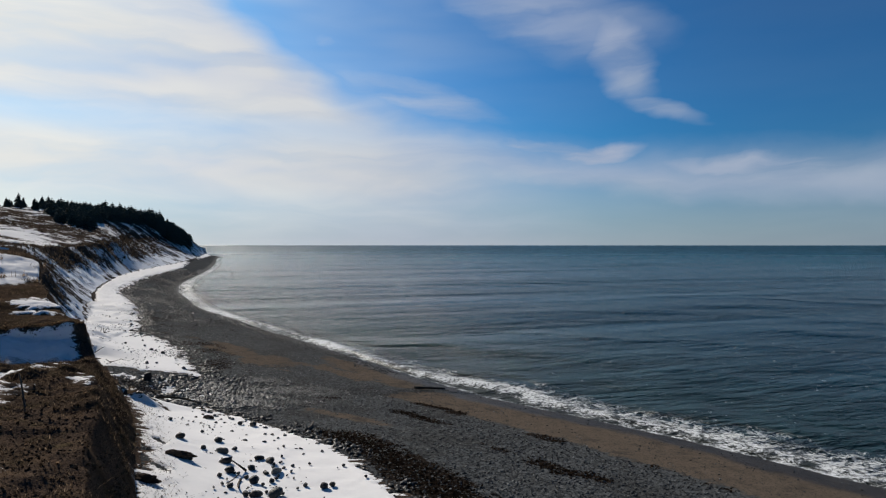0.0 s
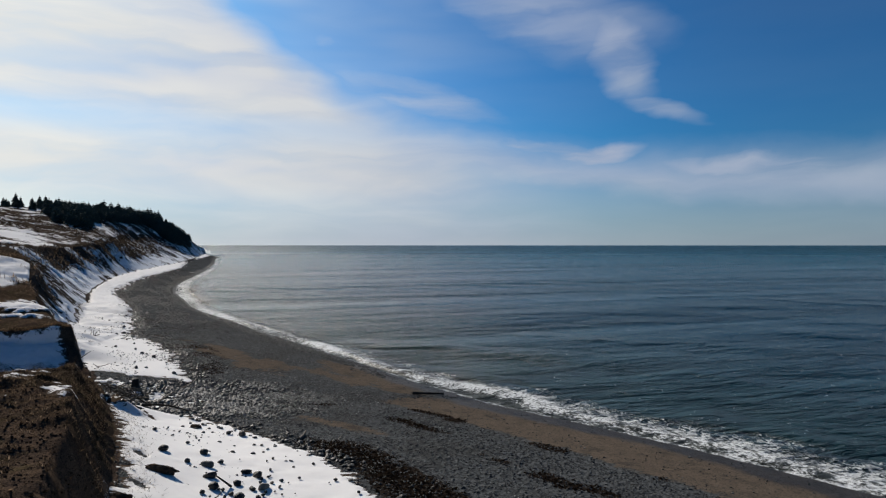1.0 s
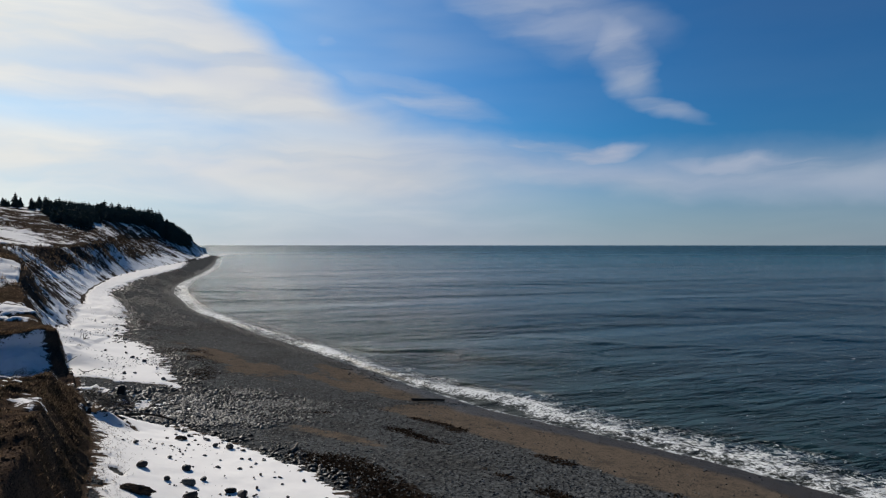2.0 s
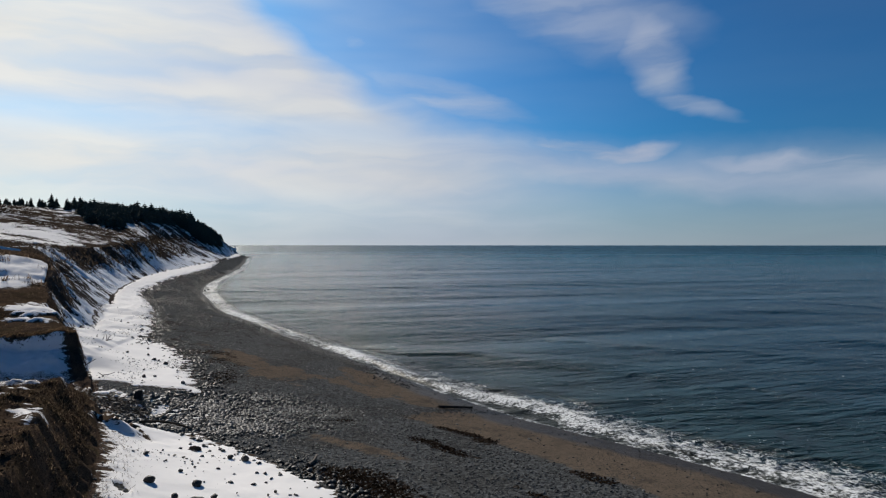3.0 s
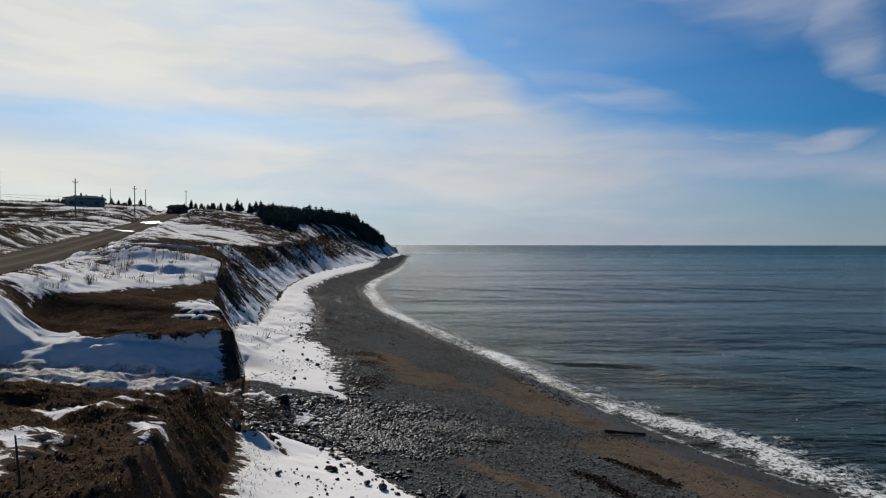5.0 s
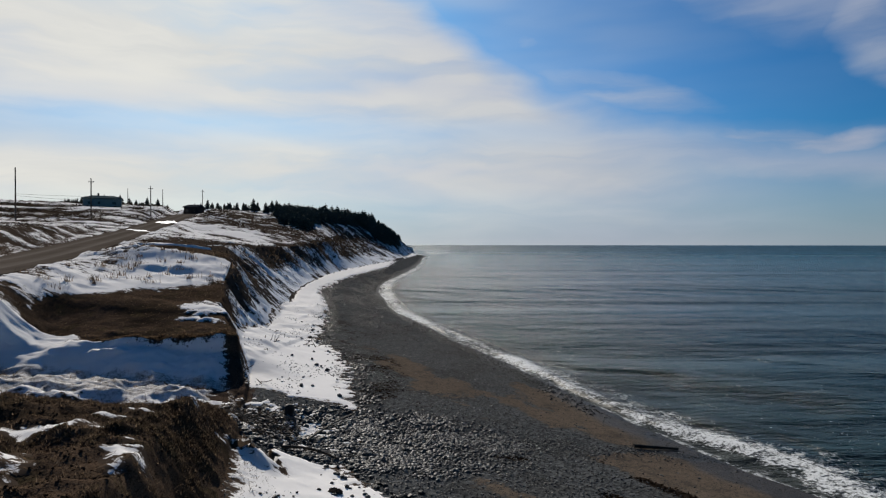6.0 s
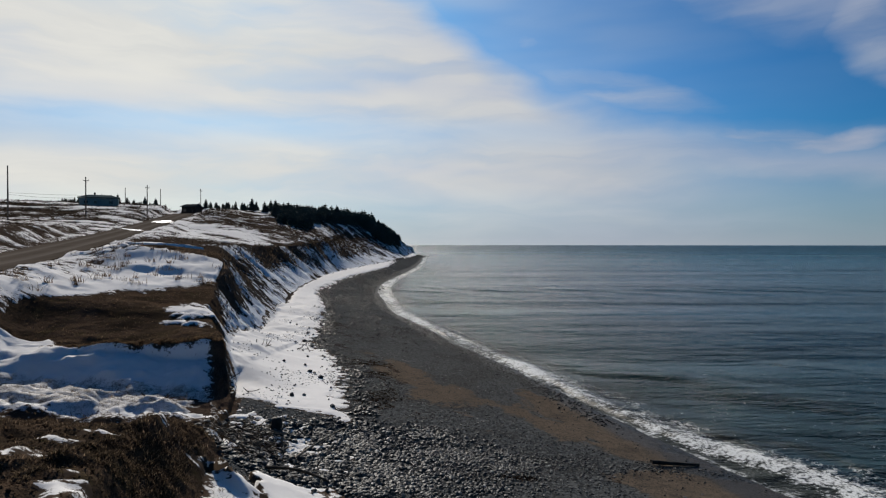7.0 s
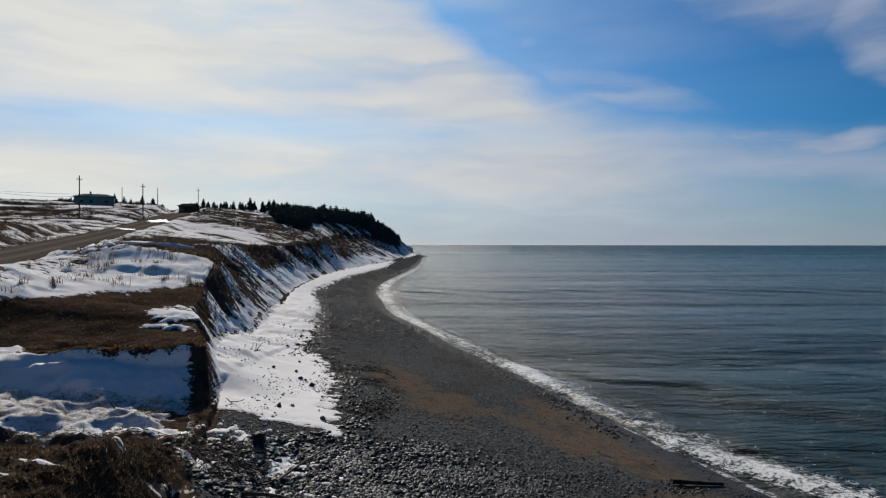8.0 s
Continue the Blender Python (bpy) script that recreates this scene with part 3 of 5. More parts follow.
    bed = step(ROAD_HALF + 5 - 3.0 * step(12, 18, y) * step(27, 23, y), ROAD_HALF + 0.6, off) * step(330, 300, y)
    return z * (1 - bed) + (road_z(y) - 0.07) * bed


def sheet(name, mat, x, y, z, keep=None, masks=None, smooth=True, only=None):
    """A grid of rows and columns as one mesh, with float masks on its points."""
    rows, cols = x.shape
    co = np.stack([x, y, z], -1).reshape(-1, 3)
    i = np.arange(rows * cols).reshape(rows, cols)
    quads = np.stack([i[:-1, :-1], i[:-1, 1:], i[1:, 1:], i[1:, :-1]], -1).reshape(-1, 4)
    if keep is not None:
        quads = quads[keep.reshape(-1)[quads].any(1)]
        if only is not None:
            quads = quads[only.reshape(-1)[quads[:, 0]]]
        used = np.unique(quads)
        back = np.zeros(rows * cols, np.int64)
        back[used] = np.arange(len(used))
        quads, co = back[quads], co[used]
        masks = {k: v.reshape(-1)[used] for k, v in (masks or {}).items()}
    return solid(name, mat, co, quads, masks, smooth)


def solid(name, mat, co, faces, masks=None, smooth=False, parent=None):
    """A mesh object from arrays of points and of faces with equal numbers of corners."""
    me = bpy.data.meshes.new(name)
    faces = np.asarray(faces, np.int32)
    n, k = faces.shape
    me.vertices.add(len(co))
    me.vertices.foreach_set("co", np.asarray(co, np.float32).ravel())
    me.loops.add(n * k)
    me.loops.foreach_set("vertex_index", faces.ravel())
    me.polygons.add(n)
    me.polygons.foreach_set("loop_start", np.arange(0, n * k, k, dtype=np.int32))
    me.polygons.foreach_set("use_smooth", np.full(n, smooth))
    for key, value in (masks or {}).items():
        me.attributes.new(key, "FLOAT", "POINT").data.foreach_set("value", np.asarray(value, np.float32).ravel())
    me.update(calc_edges=True)
    me.materials.append(mat)
    ob = new(name, me)
    if parent is not None:
        ob.parent = parent
    return ob


def paced(start, first, growth, end):
    """Steps that grow from start to end."""
    out, size = [start], first
    while out[-1] < end:
        out.append(out[-1] + size)
        size *= growth
    return np.array(out)


ROWS = np.concatenate([-np.flip(paced(8, 0.3, 1.12, 900))[:-1], np.arange(-8, 30, 0.115), paced(30, 0.13, 1.0155, 600), np.linspace(620, 2500, 20)])


def columns(y):
    """Ground columns from far inland to under the sea, gathered where the form changes."""
    xw, xs, xf, xt = water_x(y), snow_x(y), foot_x(y), top_x(y)
    xf = np.minimum(xf, xs - 0.3)
    xt = np.minimum(xt, xf - 0.5)
    inland = np.flip(paced(0.0, 0.10, 1.02, 1500))
    pieces = [xt[:, None] - inland[None, :]]
    for lo, hi, count in ((xt, xf, 36), (xf, xs, 52), (xs, xw, 72)):
        t = np.linspace(0, 1, count + 1)[1:]
        pieces.append(lo[:, None] + (hi - lo)[:, None] * t[None, :])
    pieces.append(xw[:, None] + paced(0.2, 0.25, 1.14, 60)[None, :])
    return np.concatenate(pieces, 1)


gy = np.repeat(ROWS[:, None], columns(ROWS[:1]).shape[1], 1)
gx = columns(ROWS)
gz = land(gx, gy)
d_in = top_x(gy) - gx                                     # metres inland of the bluff's edge
u_face = np.clip((gx - top_x(gy)) / (foot_x(gy) - top_x(gy)), 0, 1)
n1, n2 = fbm(gx * 0.22, gy * 0.16, 4, 101), fbm(gx * 0.8, gy * 0.5, 4, 111)
on_beach = (gx > foot_x(gy)).astype(float)
gully = step(-9.5, -10.5, gx) * step(16, 19, gy) * step(27.2, 26.8, gy)


def patch(x0, y0, rx, ry, turn=0.0, x=None, y=None):
    """1 at the middle of an oval, 0 at its rim, negative outside."""
    c, s = math.cos(radians(turn)), math.sin(radians(turn))
    a, b = (gx if x is None else x) - x0, (gy if y is None else y) - y0
    return 1 - np.sqrt(((a * c + b * s) / rx) ** 2 + ((-a * s + b * c) / ry) ** 2)


shore_off = water_x(gy) - gx
sand = np.maximum.reduce([
    0.30 + 0.75 * patch(-2.4, 33.0, 2.1, 9.5, 21), 0.20 + 0.7 * patch(4.4, 25.3, 1.7, 5.6, 28),
    (0.5 + 1.7 * (1 - np.abs(shore_off - 3.0) / 3.7)) * step(21.5, 19.0, gy), 0.16 + 0.7 * patch(1.6, 13.3, 1.0, 5.0, 40),
    (0.40 + 0.9 * (1 - np.abs(shore_off - 2.4) / 2.3)) * step(20, 23, gy) * step(42, 29, gy),
]) * on_beach
sand = np.clip(sand, -0.3, 1) + (1.0 * (n2 - 0.5) + 0.8 * (n1 - 0.5)) * step(-0.3, 0.1, sand) * (1 - 0.7 * step(22, 19, gy))
kelp = np.maximum.reduce([
    (0.30 + 0.5 * (1 - np.abs(shore_off - 6.9 - 3.4 * (n1 - 0.5) - 0.9 * (n2 - 0.5)) / 0.55)) * step(21, 18, gy),
    (0.30 + 0.5 * (1 - np.abs(shore_off - 10.6 - 3.6 * (n1 - 0.5) - 1.0 * (n2 - 0.5)) / 0.7)) * step(16.5, 14, gy),
    (0.42 + 0.5 * (1 - np.abs(gx - snow_x(gy) - 1.7) / 1.3)) * step(14, 9, gy),
    (0.33 + 0.15 * (1 - np.abs(gx - snow_x(gy) - 1.4) / 2.0)) * step(22, 24, gy) * step(90, 50, gy),
    0.30 + 0.5 * patch(-0.5, 18.0, 5, 0.5, 8),
]) * on_beach * np.maximum(0.45 + 0.65 * step(0.40, 0.58, fbm(gx * 0.55, gy * 0.45, 3, 117)), step(14, 9, gy) * step(4.0, 2.5, gx - snow_x(gy)))
turf = np.where((d_in > -0.3) | (gy < 27) & (gx < foot_x(gy) + 0.1), 1.0, 0.0) * (1 - gully)
earth = np.where((gx < foot_x(gy) + 0.2) & (d_in <= -0.3), 1.0, 0.0)
bare_soil = 0.52 * step(7.5, 4.0, gy + 3.0 * (n1 - 0.5)) * (gx < foot_x(gy) + 0.1)      # trodden earth on the near end of the bank
earth = np.maximum(np.maximum(earth, gully * 0.9), (bare_soil > 0.01) * 1.0)
turf = turf * (1 - 0.9 * bare_soil)
wet = (1 - 0.6 * step(55, 90, gy)) * step(2.9 - 1.0 * step(22, 50, gy), 1.4 - 0.6 * step(22, 50, gy), shore_off - 2.2 * (n1 - 0.5) - 1.0 * (n2 - 0.5))
streak = np.where(u_face > 0, 0.33 + 0.23 * u_face + step(50, 75, gy) * (0.06 - 0.16 * u_face), 0.0) * step(30, 36, gy) * (u_face < 1)
streak = streak + 0.05 * step(34, 42, gy) * (u_face > 0.15) * (u_face < 1)
streak = streak + 0.04 * step(55, 80, gy) * (u_face > 0) * (u_face < 1)
streak = streak + 0.03 * step(120, 190, gy) * (u_face > 0) * (u_face < 1)
streak = np.where(d_in > 0, 0.40 * step(58, 75, gy), streak)
soil = step(28, 34, gy) * np.where(d_in > 0, step(52, 66, gy), 1.0)
ground = sheet("ground", GROUND, gx, gy, gz, masks=dict(sand=sand, kelp=kelp, turf=turf, earth=earth, wet=wet, streak=streak, soil=soil))
tagged(ground, "shore ground of dark cobbles, brown sand and withered turf bluff", "ground", kind="structure")

# ---- snow, a sheet of its own that lies on the ground ----
edge_n = 1.2 * (fbm(gx * 0.5, gy * 0.5, 5, 201, 0.6) - 0.5)
fine_n = 0.7 * (fbm(gx * 2.1, gy * 2.1, 4, 211, 0.6) - 0.5) + 0.6 * (fbm(gx * 1.6, gy * 5.0, 3, 215, 0.65) - 0.5)
strip = np.minimum((snow_x(gy) - gx) / 1.6, (gx - foot_x(gy) + 0.5 - 0.7 * step(20, 15, gy)) / 0.8)
strip = np.minimum(strip, np.where(gy < 21, (15.7 - gy - 0.10 * np.abs(gx + 6.2)) / 0.7, (gy - 23.6 + 0.3 * (gx + 7)) / 1.0))
ridge = -11.75 + 0.38 * (26.5 - gy)
strip = np.where(gy < 28, np.minimum(strip, (gx - ridge - 0.35) / 0.6), strip)
strip = strip - 0.9 * step(50, 80, gy) * np.exp(-np.maximum(gx - foot_x(gy), 0) / 1.2)
strip = np.minimum(strip, 1.0) + (0.7 + 0.7 * step(30, 60, gy)) * edge_n + 1.5 * fine_n
CLODS = ((-5.75, 4.6, 0.12, 0.45, 35), (-6.0, 7.4, 0.12, 0.4, 30))   # dark turf showing through the snow slope
talus = np.minimum((gx - foot_x(gy) - 0.1) / 1.0, (14.0 - gy) / 1.5)
talus = np.where((gx < snow_x(gy)) & (gy < 17), np.minimum(talus, 1) + 0.9 * edge_n + 1.1 * fine_n, -9)
drift = np.minimum.reduce([(26.7 + 1.6 * step(-19.0, -21.0, gx) - gy) / 0.3, (gy - 19.2) / 1.2, (ridge - 0.35 - gx) / 0.5, (gx + 42 + 3 * n1) / 3]) + 0.5 * edge_n + 0.5 * fine_n
dune_x = bend((24, 28, 32, 34.3, 36.6, 38.6, 44.6, 50), (-36, -31, -25.3, -23.6, -22.1, -20.4, -17.9, -17.8))
dune = np.minimum.reduce([(dune_x(gy) - gx) / 1.5, (52.8 - gy) / 1.2, 1.2 - 0.85 * step(-24.5, -28, gx) + 0 * gx]) + 0.9 * edge_n + 1.7 * fine_n
dune = np.where(d_in > -0.2, dune, -9)
spatter = np.maximum(0.55 * patch(-7.0, 19.4, 1.5, 2.0, 20), 0.45 * patch(-8.6, 21.5, 1.4, 0.8)) - 0.30 + 0.9 * edge_n + 3.2 * (fbm(gx * 3.1, gy * 3.1, 3, 217, 0.6) - 0.5)
lens = np.maximum(1.0 * patch(-15.6, 34.2, 2.3, 1.5, -25), 0.6 * patch(-15.0, 31.4, 1.6, 0.35, -10)) + 1.2 * edge_n + 1.8 * fine_n
near_patch = np.maximum.reduce([1.0 * patch(-8.2, 7.3, 0.45, 1.0, 25), 0.9 * patch(-10.2, 5.6, 0.8, 1.3, 0), 1.0 * patch(-10.8, 8.8, 1.5, 0.5, 10), 0.8 * patch(-9.95, 10.5, 0.6, 0.16, 5), 0.8 * patch(-9.4, 11.3, 0.6, 0.15, 5), 1.2 * patch(-8.2, -2.4, 0.4, 0.4), 0.7 * patch(-9.9, 4.0, 0.5, 0.8), 1.0 * patch(-9.2, 13.2, 0.9, 0.25), 0.8 * patch(-8.1, 13.8, 0.3, 0.5), 1.1 * patch(-8.8, 17.2, 0.8, 0.6, 30), 1.2 * patch(-7.8, -3.9, 0.55, 0.45)]) + 1.3 * edge_n + 2.0 * fine_n - 5.0 * hummocks(gx, gy)
hill_n = fbm(gx * 0.045, gy * 0.10, 5, 221, 0.6) - 0.5
hill = np.where((d_in > 1.5) & (gy > 60), 0.02 + 3.2 * hill_n + 1.0 * edge_n + 1.0 * fine_n, -9)
hill = np.maximum(hill, np.where((d_in > 1) & (gy > 60), 1.3 * patch(-42, 128, 7.5, 6, 0) + 0.6 * edge_n, -9))
road_off = np.abs(gx - road_x(gy))
shoulder = np.where((road_off > ROAD_HALF) & (road_off < ROAD_HALF + 3.2) & (gy > 20) & (gy < 320), 0.12 + 1.3 * edge_n + 0.7 * fine_n, -9)
upland = np.where((gx < road_x(gy) - ROAD_HALF) & (gy > 20), 0.04 + 2.6 * hill_n + 1.3 * edge_n + 1.1 * fine_n, -9)
hill = np.where((gy > 60) & (gx > road_x(gy) + ROAD_HALF) | (gy > 330), hill, -9)
lie = np.maximum.reduce([strip, talus, spatter, drift, dune, lens, near_patch, hill, shoulder, upland])
lie = np.where(road_off < ROAD_HALF + 0.2, np.where(gy > 330, lie, -9), lie)
lie = np.where((gx > water_x(gy)) | (gy > 505), -9, lie)
for cx, cy, rx_, ry_, tilt in CLODS:
    lie = np.minimum(lie, -1.5 * patch(cx, cy, rx_, ry_, tilt) + 0.8 * fine_n + 0.1)
thick = np.clip(lie * 2.5, -1.5, 1) * np.where(gy > 60, 0.20, np.where((gy < 19) & (gx < foot_x(gy)), 0.035, 0.055))
sz = gz + thick + (lie > 0) * np.where(gx < -11.5, 0.62 - 0.45 * step(21, 23, gy) * step(28, 27, gy), 0.05) * np.maximum(fbm(gx * 0.4, gy * 0.4, 4, 231, 0.6) - 0.35, 0) * np.clip(lie, 0, 1)
for hx, hy, hr, hh in ((-31.0, 50.5, 1.5, 0.8), (-24.0, 46.5, 1.2, 0.5), (-34.5, 43.0, 1.8, 0.5), (-28.5, 38.5, 1.5, 0.35)):
    # wind-cut heaps in the drift behind the bluff, steep on their lee
    ahead_y = np.where(gy < hy, (gy - hy) / (0.55 * hr), (gy - hy) / (1.8 * hr))
    sz = sz + (lie > 0) * hh * (0.1 + 1.1 * n2) * np.exp(-((gx - hx + 3.0 * (n1 - 0.5)) / (2.2 * hr)) ** 2 - ahead_y ** 2) * np.clip(dune + 0.3, 0, 1)
# the wind-cut crest of the drift under the bank's end
along = ((gx + 8.1) * 0.81 - (gy - 14.3) * 0.586) / 2.2
across = (gx + 8.1) * 0.586 + (gy - 14.3) * 0.81
crest_z = 0.5 * np.where(across > 0, np.exp(-across / 1.1), np.exp(across / 0.16)) * step(-0.15, 0.1, along) * step(1.1, 0.3, along)
sz = sz + crest_z * (lie > 0)
sz = sz + (lie > 0) * np.clip(drift, 0, 1) * step(24.0, 22.8, gy) * (0.50 * (fbm(gx * 0.38, gy * 0.95, 3, 241) - 0.42) + 0.35 * (fbm(gx * 1.5, gy * 2.4, 3, 243) - 0.5))
dirt = np.clip(0.46 * step(2.0, 0.0, gx - foot_x(gy) - 1.2 * (n2 - 0.5)) * (gy < 15), 0, 1) + 0.66 * step(25.3, 24.0, gy) * step(19, 21, gy) * (gx < -10) + 0.12 * (gy > 60)
thin = np.clip(1 - lie / np.where(gx < foot_x(gy), np.where(gy > 60, 0.8, np.where(gy > 28, 0.8, 1.6)), 0.5), 0, 1)
lies = np.stack([np.maximum.reduce([strip, talus, spatter]), drift, np.maximum(dune, lens), near_patch, np.maximum.reduce([hill, shoulder, upland])])
which_snow = np.argmax(lies, 0)
for k, (name, text, kind_) in enumerate((
    ("beach_snow", "old white snow lying below the bluff along the beach", "stuff"),
    ("snow_drift", "deep blue-shaded snow drift banked up in the gully", "stuff"),
    ("snowbank", "broad white snowbank on the brow beside the road", "stuff"),
    ("bank_snow", "ragged patches of old snow on the near bank", "stuff"),
    ("hill_snow", "patchy snow over the heath and road shoulders", "stuff"),
)):
    tagged(sheet(name, SNOW, gx, gy, sz, keep=(lie > -0.6), masks=dict(dirt=dirt, thin=thin), only=(which_snow == k)), text, "snow", kind=kind_)

# ---- sea ----
SEA_ROWS = np.concatenate([-np.flip(paced(10, 0.5, 1.15, 2000))[:-1], np.arange(-10, 60, 0.3), paced(60, 0.35, 1.02, 4900)])
sea_cols = np.concatenate([np.linspace(-2.2, 0, 10)[:-1], paced(0.0, 0.2, 1.0, 24), paced(24.3, 0.3, 1.022, 4900)[1:]])
wy = np.repeat(SEA_ROWS[:, None], len(sea_cols), 1)
off = np.repeat(sea_cols[None, :], len(SEA_ROWS), 0)
behind = np.maximum(wy - 535, 0)                          # past the point the coast falls away inland
wx = water_x(wy) + off - 1.1 * behind
grain = np.maximum(np.gradient(sea_cols)[None, :], np.gradient(SEA_ROWS)[:, None])
fade = lambda size: np.clip(1.6 - grain / (0.25 * size), 0, 1)
phase = np.sin((0.62 * wx + 0.55 * wy) * 2 * np.pi / 11 + 5 * fbm(wx * 0.04, wy * 0.04, 3, 301))
heave = 0.06 * (0.5 + 0.5 * phase) ** 2 * (0.35 + 1.3 * step(0.35, 0.65, fbm(wx * 0.03, wy * 0.03, 3, 305))) * fade(11)
heave = heave + 0.08 * (fbm(wx * 0.25, wy * 0.34, 4, 311) - 0.5) * fade(4)
breaker = 1.0 + 1.5 * np.exp(-((wy - 20.5) / 4.0) ** 2) + 0.9 * (fbm(wy * 0.11, wx * 0, 3, 321) - 0.3)
surf = np.clip(0.55 + 1.0 * (fbm(wy * 0.16, wx * 0, 3, 323) - 0.35), 0.55, 1.0) * (1 - 0.2 * step(60, 110, wy)) * (1 - 0.2 * step(14, 8, wy))
crest = np.exp(-((off - breaker) / 0.6) ** 2) * 0.15 * surf * step(90, 40, wy)
wz = 0.02 + heave * step(0.5, 5, off) + crest + 0.02 * step(1, -2, off)
near = step(70, 30, wy) * (0.75 + 0.25 * step(30, 12, wy))
lace = (0.22 + 0.42 * near + 0.12 * step(20, 9, wy)) * step(2.5 + 3.5 * near, 0.4 + 1.0 * near, off - breaker) + 0.46 * step(10, 1, off) * step(60, 100, wy) * step(330, 220, wy)
lace = lace - 0.12 * (off < breaker)
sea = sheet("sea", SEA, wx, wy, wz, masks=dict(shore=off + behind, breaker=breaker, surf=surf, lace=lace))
tagged(sea, "dark blue-green sea with low swell and white surf along the beach", "sea", kind="structure")

# ---- road ----
ry_ = np.concatenate([np.arange(-60, 120, 1.0), np.arange(120, 330, 2.0)])
rc = np.linspace(-1, 1, 15)
rx = road_x(ry_)[:, None] + rc[None, :] * ROAD_HALF
ry2 = np.repeat(ry_[:, None], 15, 1)
rz = road_z(ry2) + 0.10 * (1 - rc[None, :] ** 2) - 0.05 * (np.abs(np.abs(rc[None, :]) - 0.42) < 0.1)
track = np.exp(-((np.abs(rc) - 0.40) / 0.13) ** 2)[None, :] * (0.6 + 0.6 * fbm(ry2 * 0.15, rx * 0.5, 3, 401))
road = sheet("road", GRAVEL, rx, ry2, rz, masks=dict(track=track))
tagged(road, "pale brown gravel road with worn wheel tracks over the hill", "road", kind="structure")

# ---- things ----


def thing(name, at, label, category, group="", turn=0.0):
    ob = new(name)
    ob.matrix_world = pose(*at, 0, 0, turn)
    return tagged(ob, label, category, group)


def part(name, bm, mat, parent, label="", smooth=False):
    me = bpy.data.meshes.new(name)
    bm.to_mesh(me)
    bm.free()
    for p in me.polygons:
        p.use_smooth = smooth
    me.materials.append(mat)
    ob = new(name, me)
    ob.parent = parent
    return tagged(ob, label)


def box(sx, sy, sz, m=None, bevel=0.0):
    bm = bmesh.new()
    bmesh.ops.create_cube(bm, size=1, matrix=(m or Matrix()) @ Matrix.Diagonal((sx, sy, sz, 1)))
    if bevel:
        bmesh.ops.bevel(bm, geom=bm.edges[:], offset=bevel, segments=1, affect="EDGES")
    return bm


def rod(r1, r2, length, m=None, sides=8, bm=None):
    bm = bm or bmesh.new()
    bmesh.ops.create_cone(bm, cap_ends=True, segments=sides, radius1=r1, radius2=r2, depth=length, matrix=(m or Matrix()) @ Matrix.Translation((0, 0, length / 2)))
    return bm


def lay(x, y):
    return float(land(x, y))


# -- scattering by the ground's own cells --
cell = np.abs(np.gradient(gx, axis=1) * np.gradient(gy, axis=0))
SC = np.random.default_rng(5)


def scatter(weight, count):
    """Places on the ground, as thick as the weight says."""
    w = (np.maximum(weight, 0) * cell).ravel()
    pick = SC.choice(len(w), count, p=w / w.sum())
    jx = (SC.random(count) - 0.5) * np.abs(np.gradient(gx, axis=1)).ravel()[pick]
    jy = (SC.random(count) - 0.5) * np.abs(np.gradient(gy, axis=0)).ravel()[pick]
    x, y = gx.ravel()[pick] + jx, gy.ravel()[pick] + jy
    return x, y, land(x, y), pick


def pebble(seed, fine=1, flat=0.65):
    """Points and triangles of one worn stone."""
    rng = random.Random(seed)
    bm = bmesh.new()
    bmesh.ops.create_icosphere(bm, subdivisions=fine, radius=1)
    stretch_x, stretch_y = rng.uniform(0.8, 1.2), rng.uniform(0.65, 1.0)
    cuts = [(Vector((rng.gauss(0, 1), rng.gauss(0, 1), rng.gauss(0, 1))).normalized(), rng.uniform(0.45, 0.8)) for _ in range(7)]
    for v in bm.verts:
        for n, far in cuts:
            over = v.co.dot(n) - far
            if over > 0:
                v.co -= n * over * 0.8
        v.co *= 1 + rng.uniform(-0.07, 0.07)
        v.co.x *= stretch_x
        v.co.y *= stretch_y
        v.co.z *= flat
    co = np.array([v.co[:] for v in bm.verts])
    tri = np.array([[v.index for v in f.verts] for f in bm.faces])
    bm.free()
    return co, tri


def strew(name, mat, kinds, x, y, z, size, sink=0.3, smooth=True):
    """Many small bodies as one mesh, each turned its own way."""
    cos, tris, total = [], [], 0
    which = SC.integers(0, len(kinds), len(x))
    for k, (co, tri) in enumerate(kinds):
        i = np.nonzero(which == k)[0]
        a, tip = SC.random(len(i)) * 6.283, (SC.random((len(i), 2)) - 0.5) * 0.8
        c, s = np.cos(a)[:, None], np.sin(a)[:, None]
        p = np.stack([co[None, :, 0] * c - co[None, :, 1] * s, co[None, :, 0] * s + co[None, :, 1] * c, co[None, :, 2] + tip[:, :1] * co[None, :, 0] * 0.5 + tip[:, 1:] * co[None, :, 1] * 0.5], -1)
        p = p * size[i][:, None, None] + np.stack([x[i], y[i], z[i] + size[i] * (0.6 - sink)], -1)[:, None, :]
        t = tri[None] + (np.arange(len(i)) * len(co))[:, None, None] + total
        cos.append(p.reshape(-1, 3))
        tris.append(t.reshape(-1, 3))
        total += len(i) * len(co)
    return solid(name, mat, np.concatenate(cos), np.concatenate(tris), smooth=smooth)


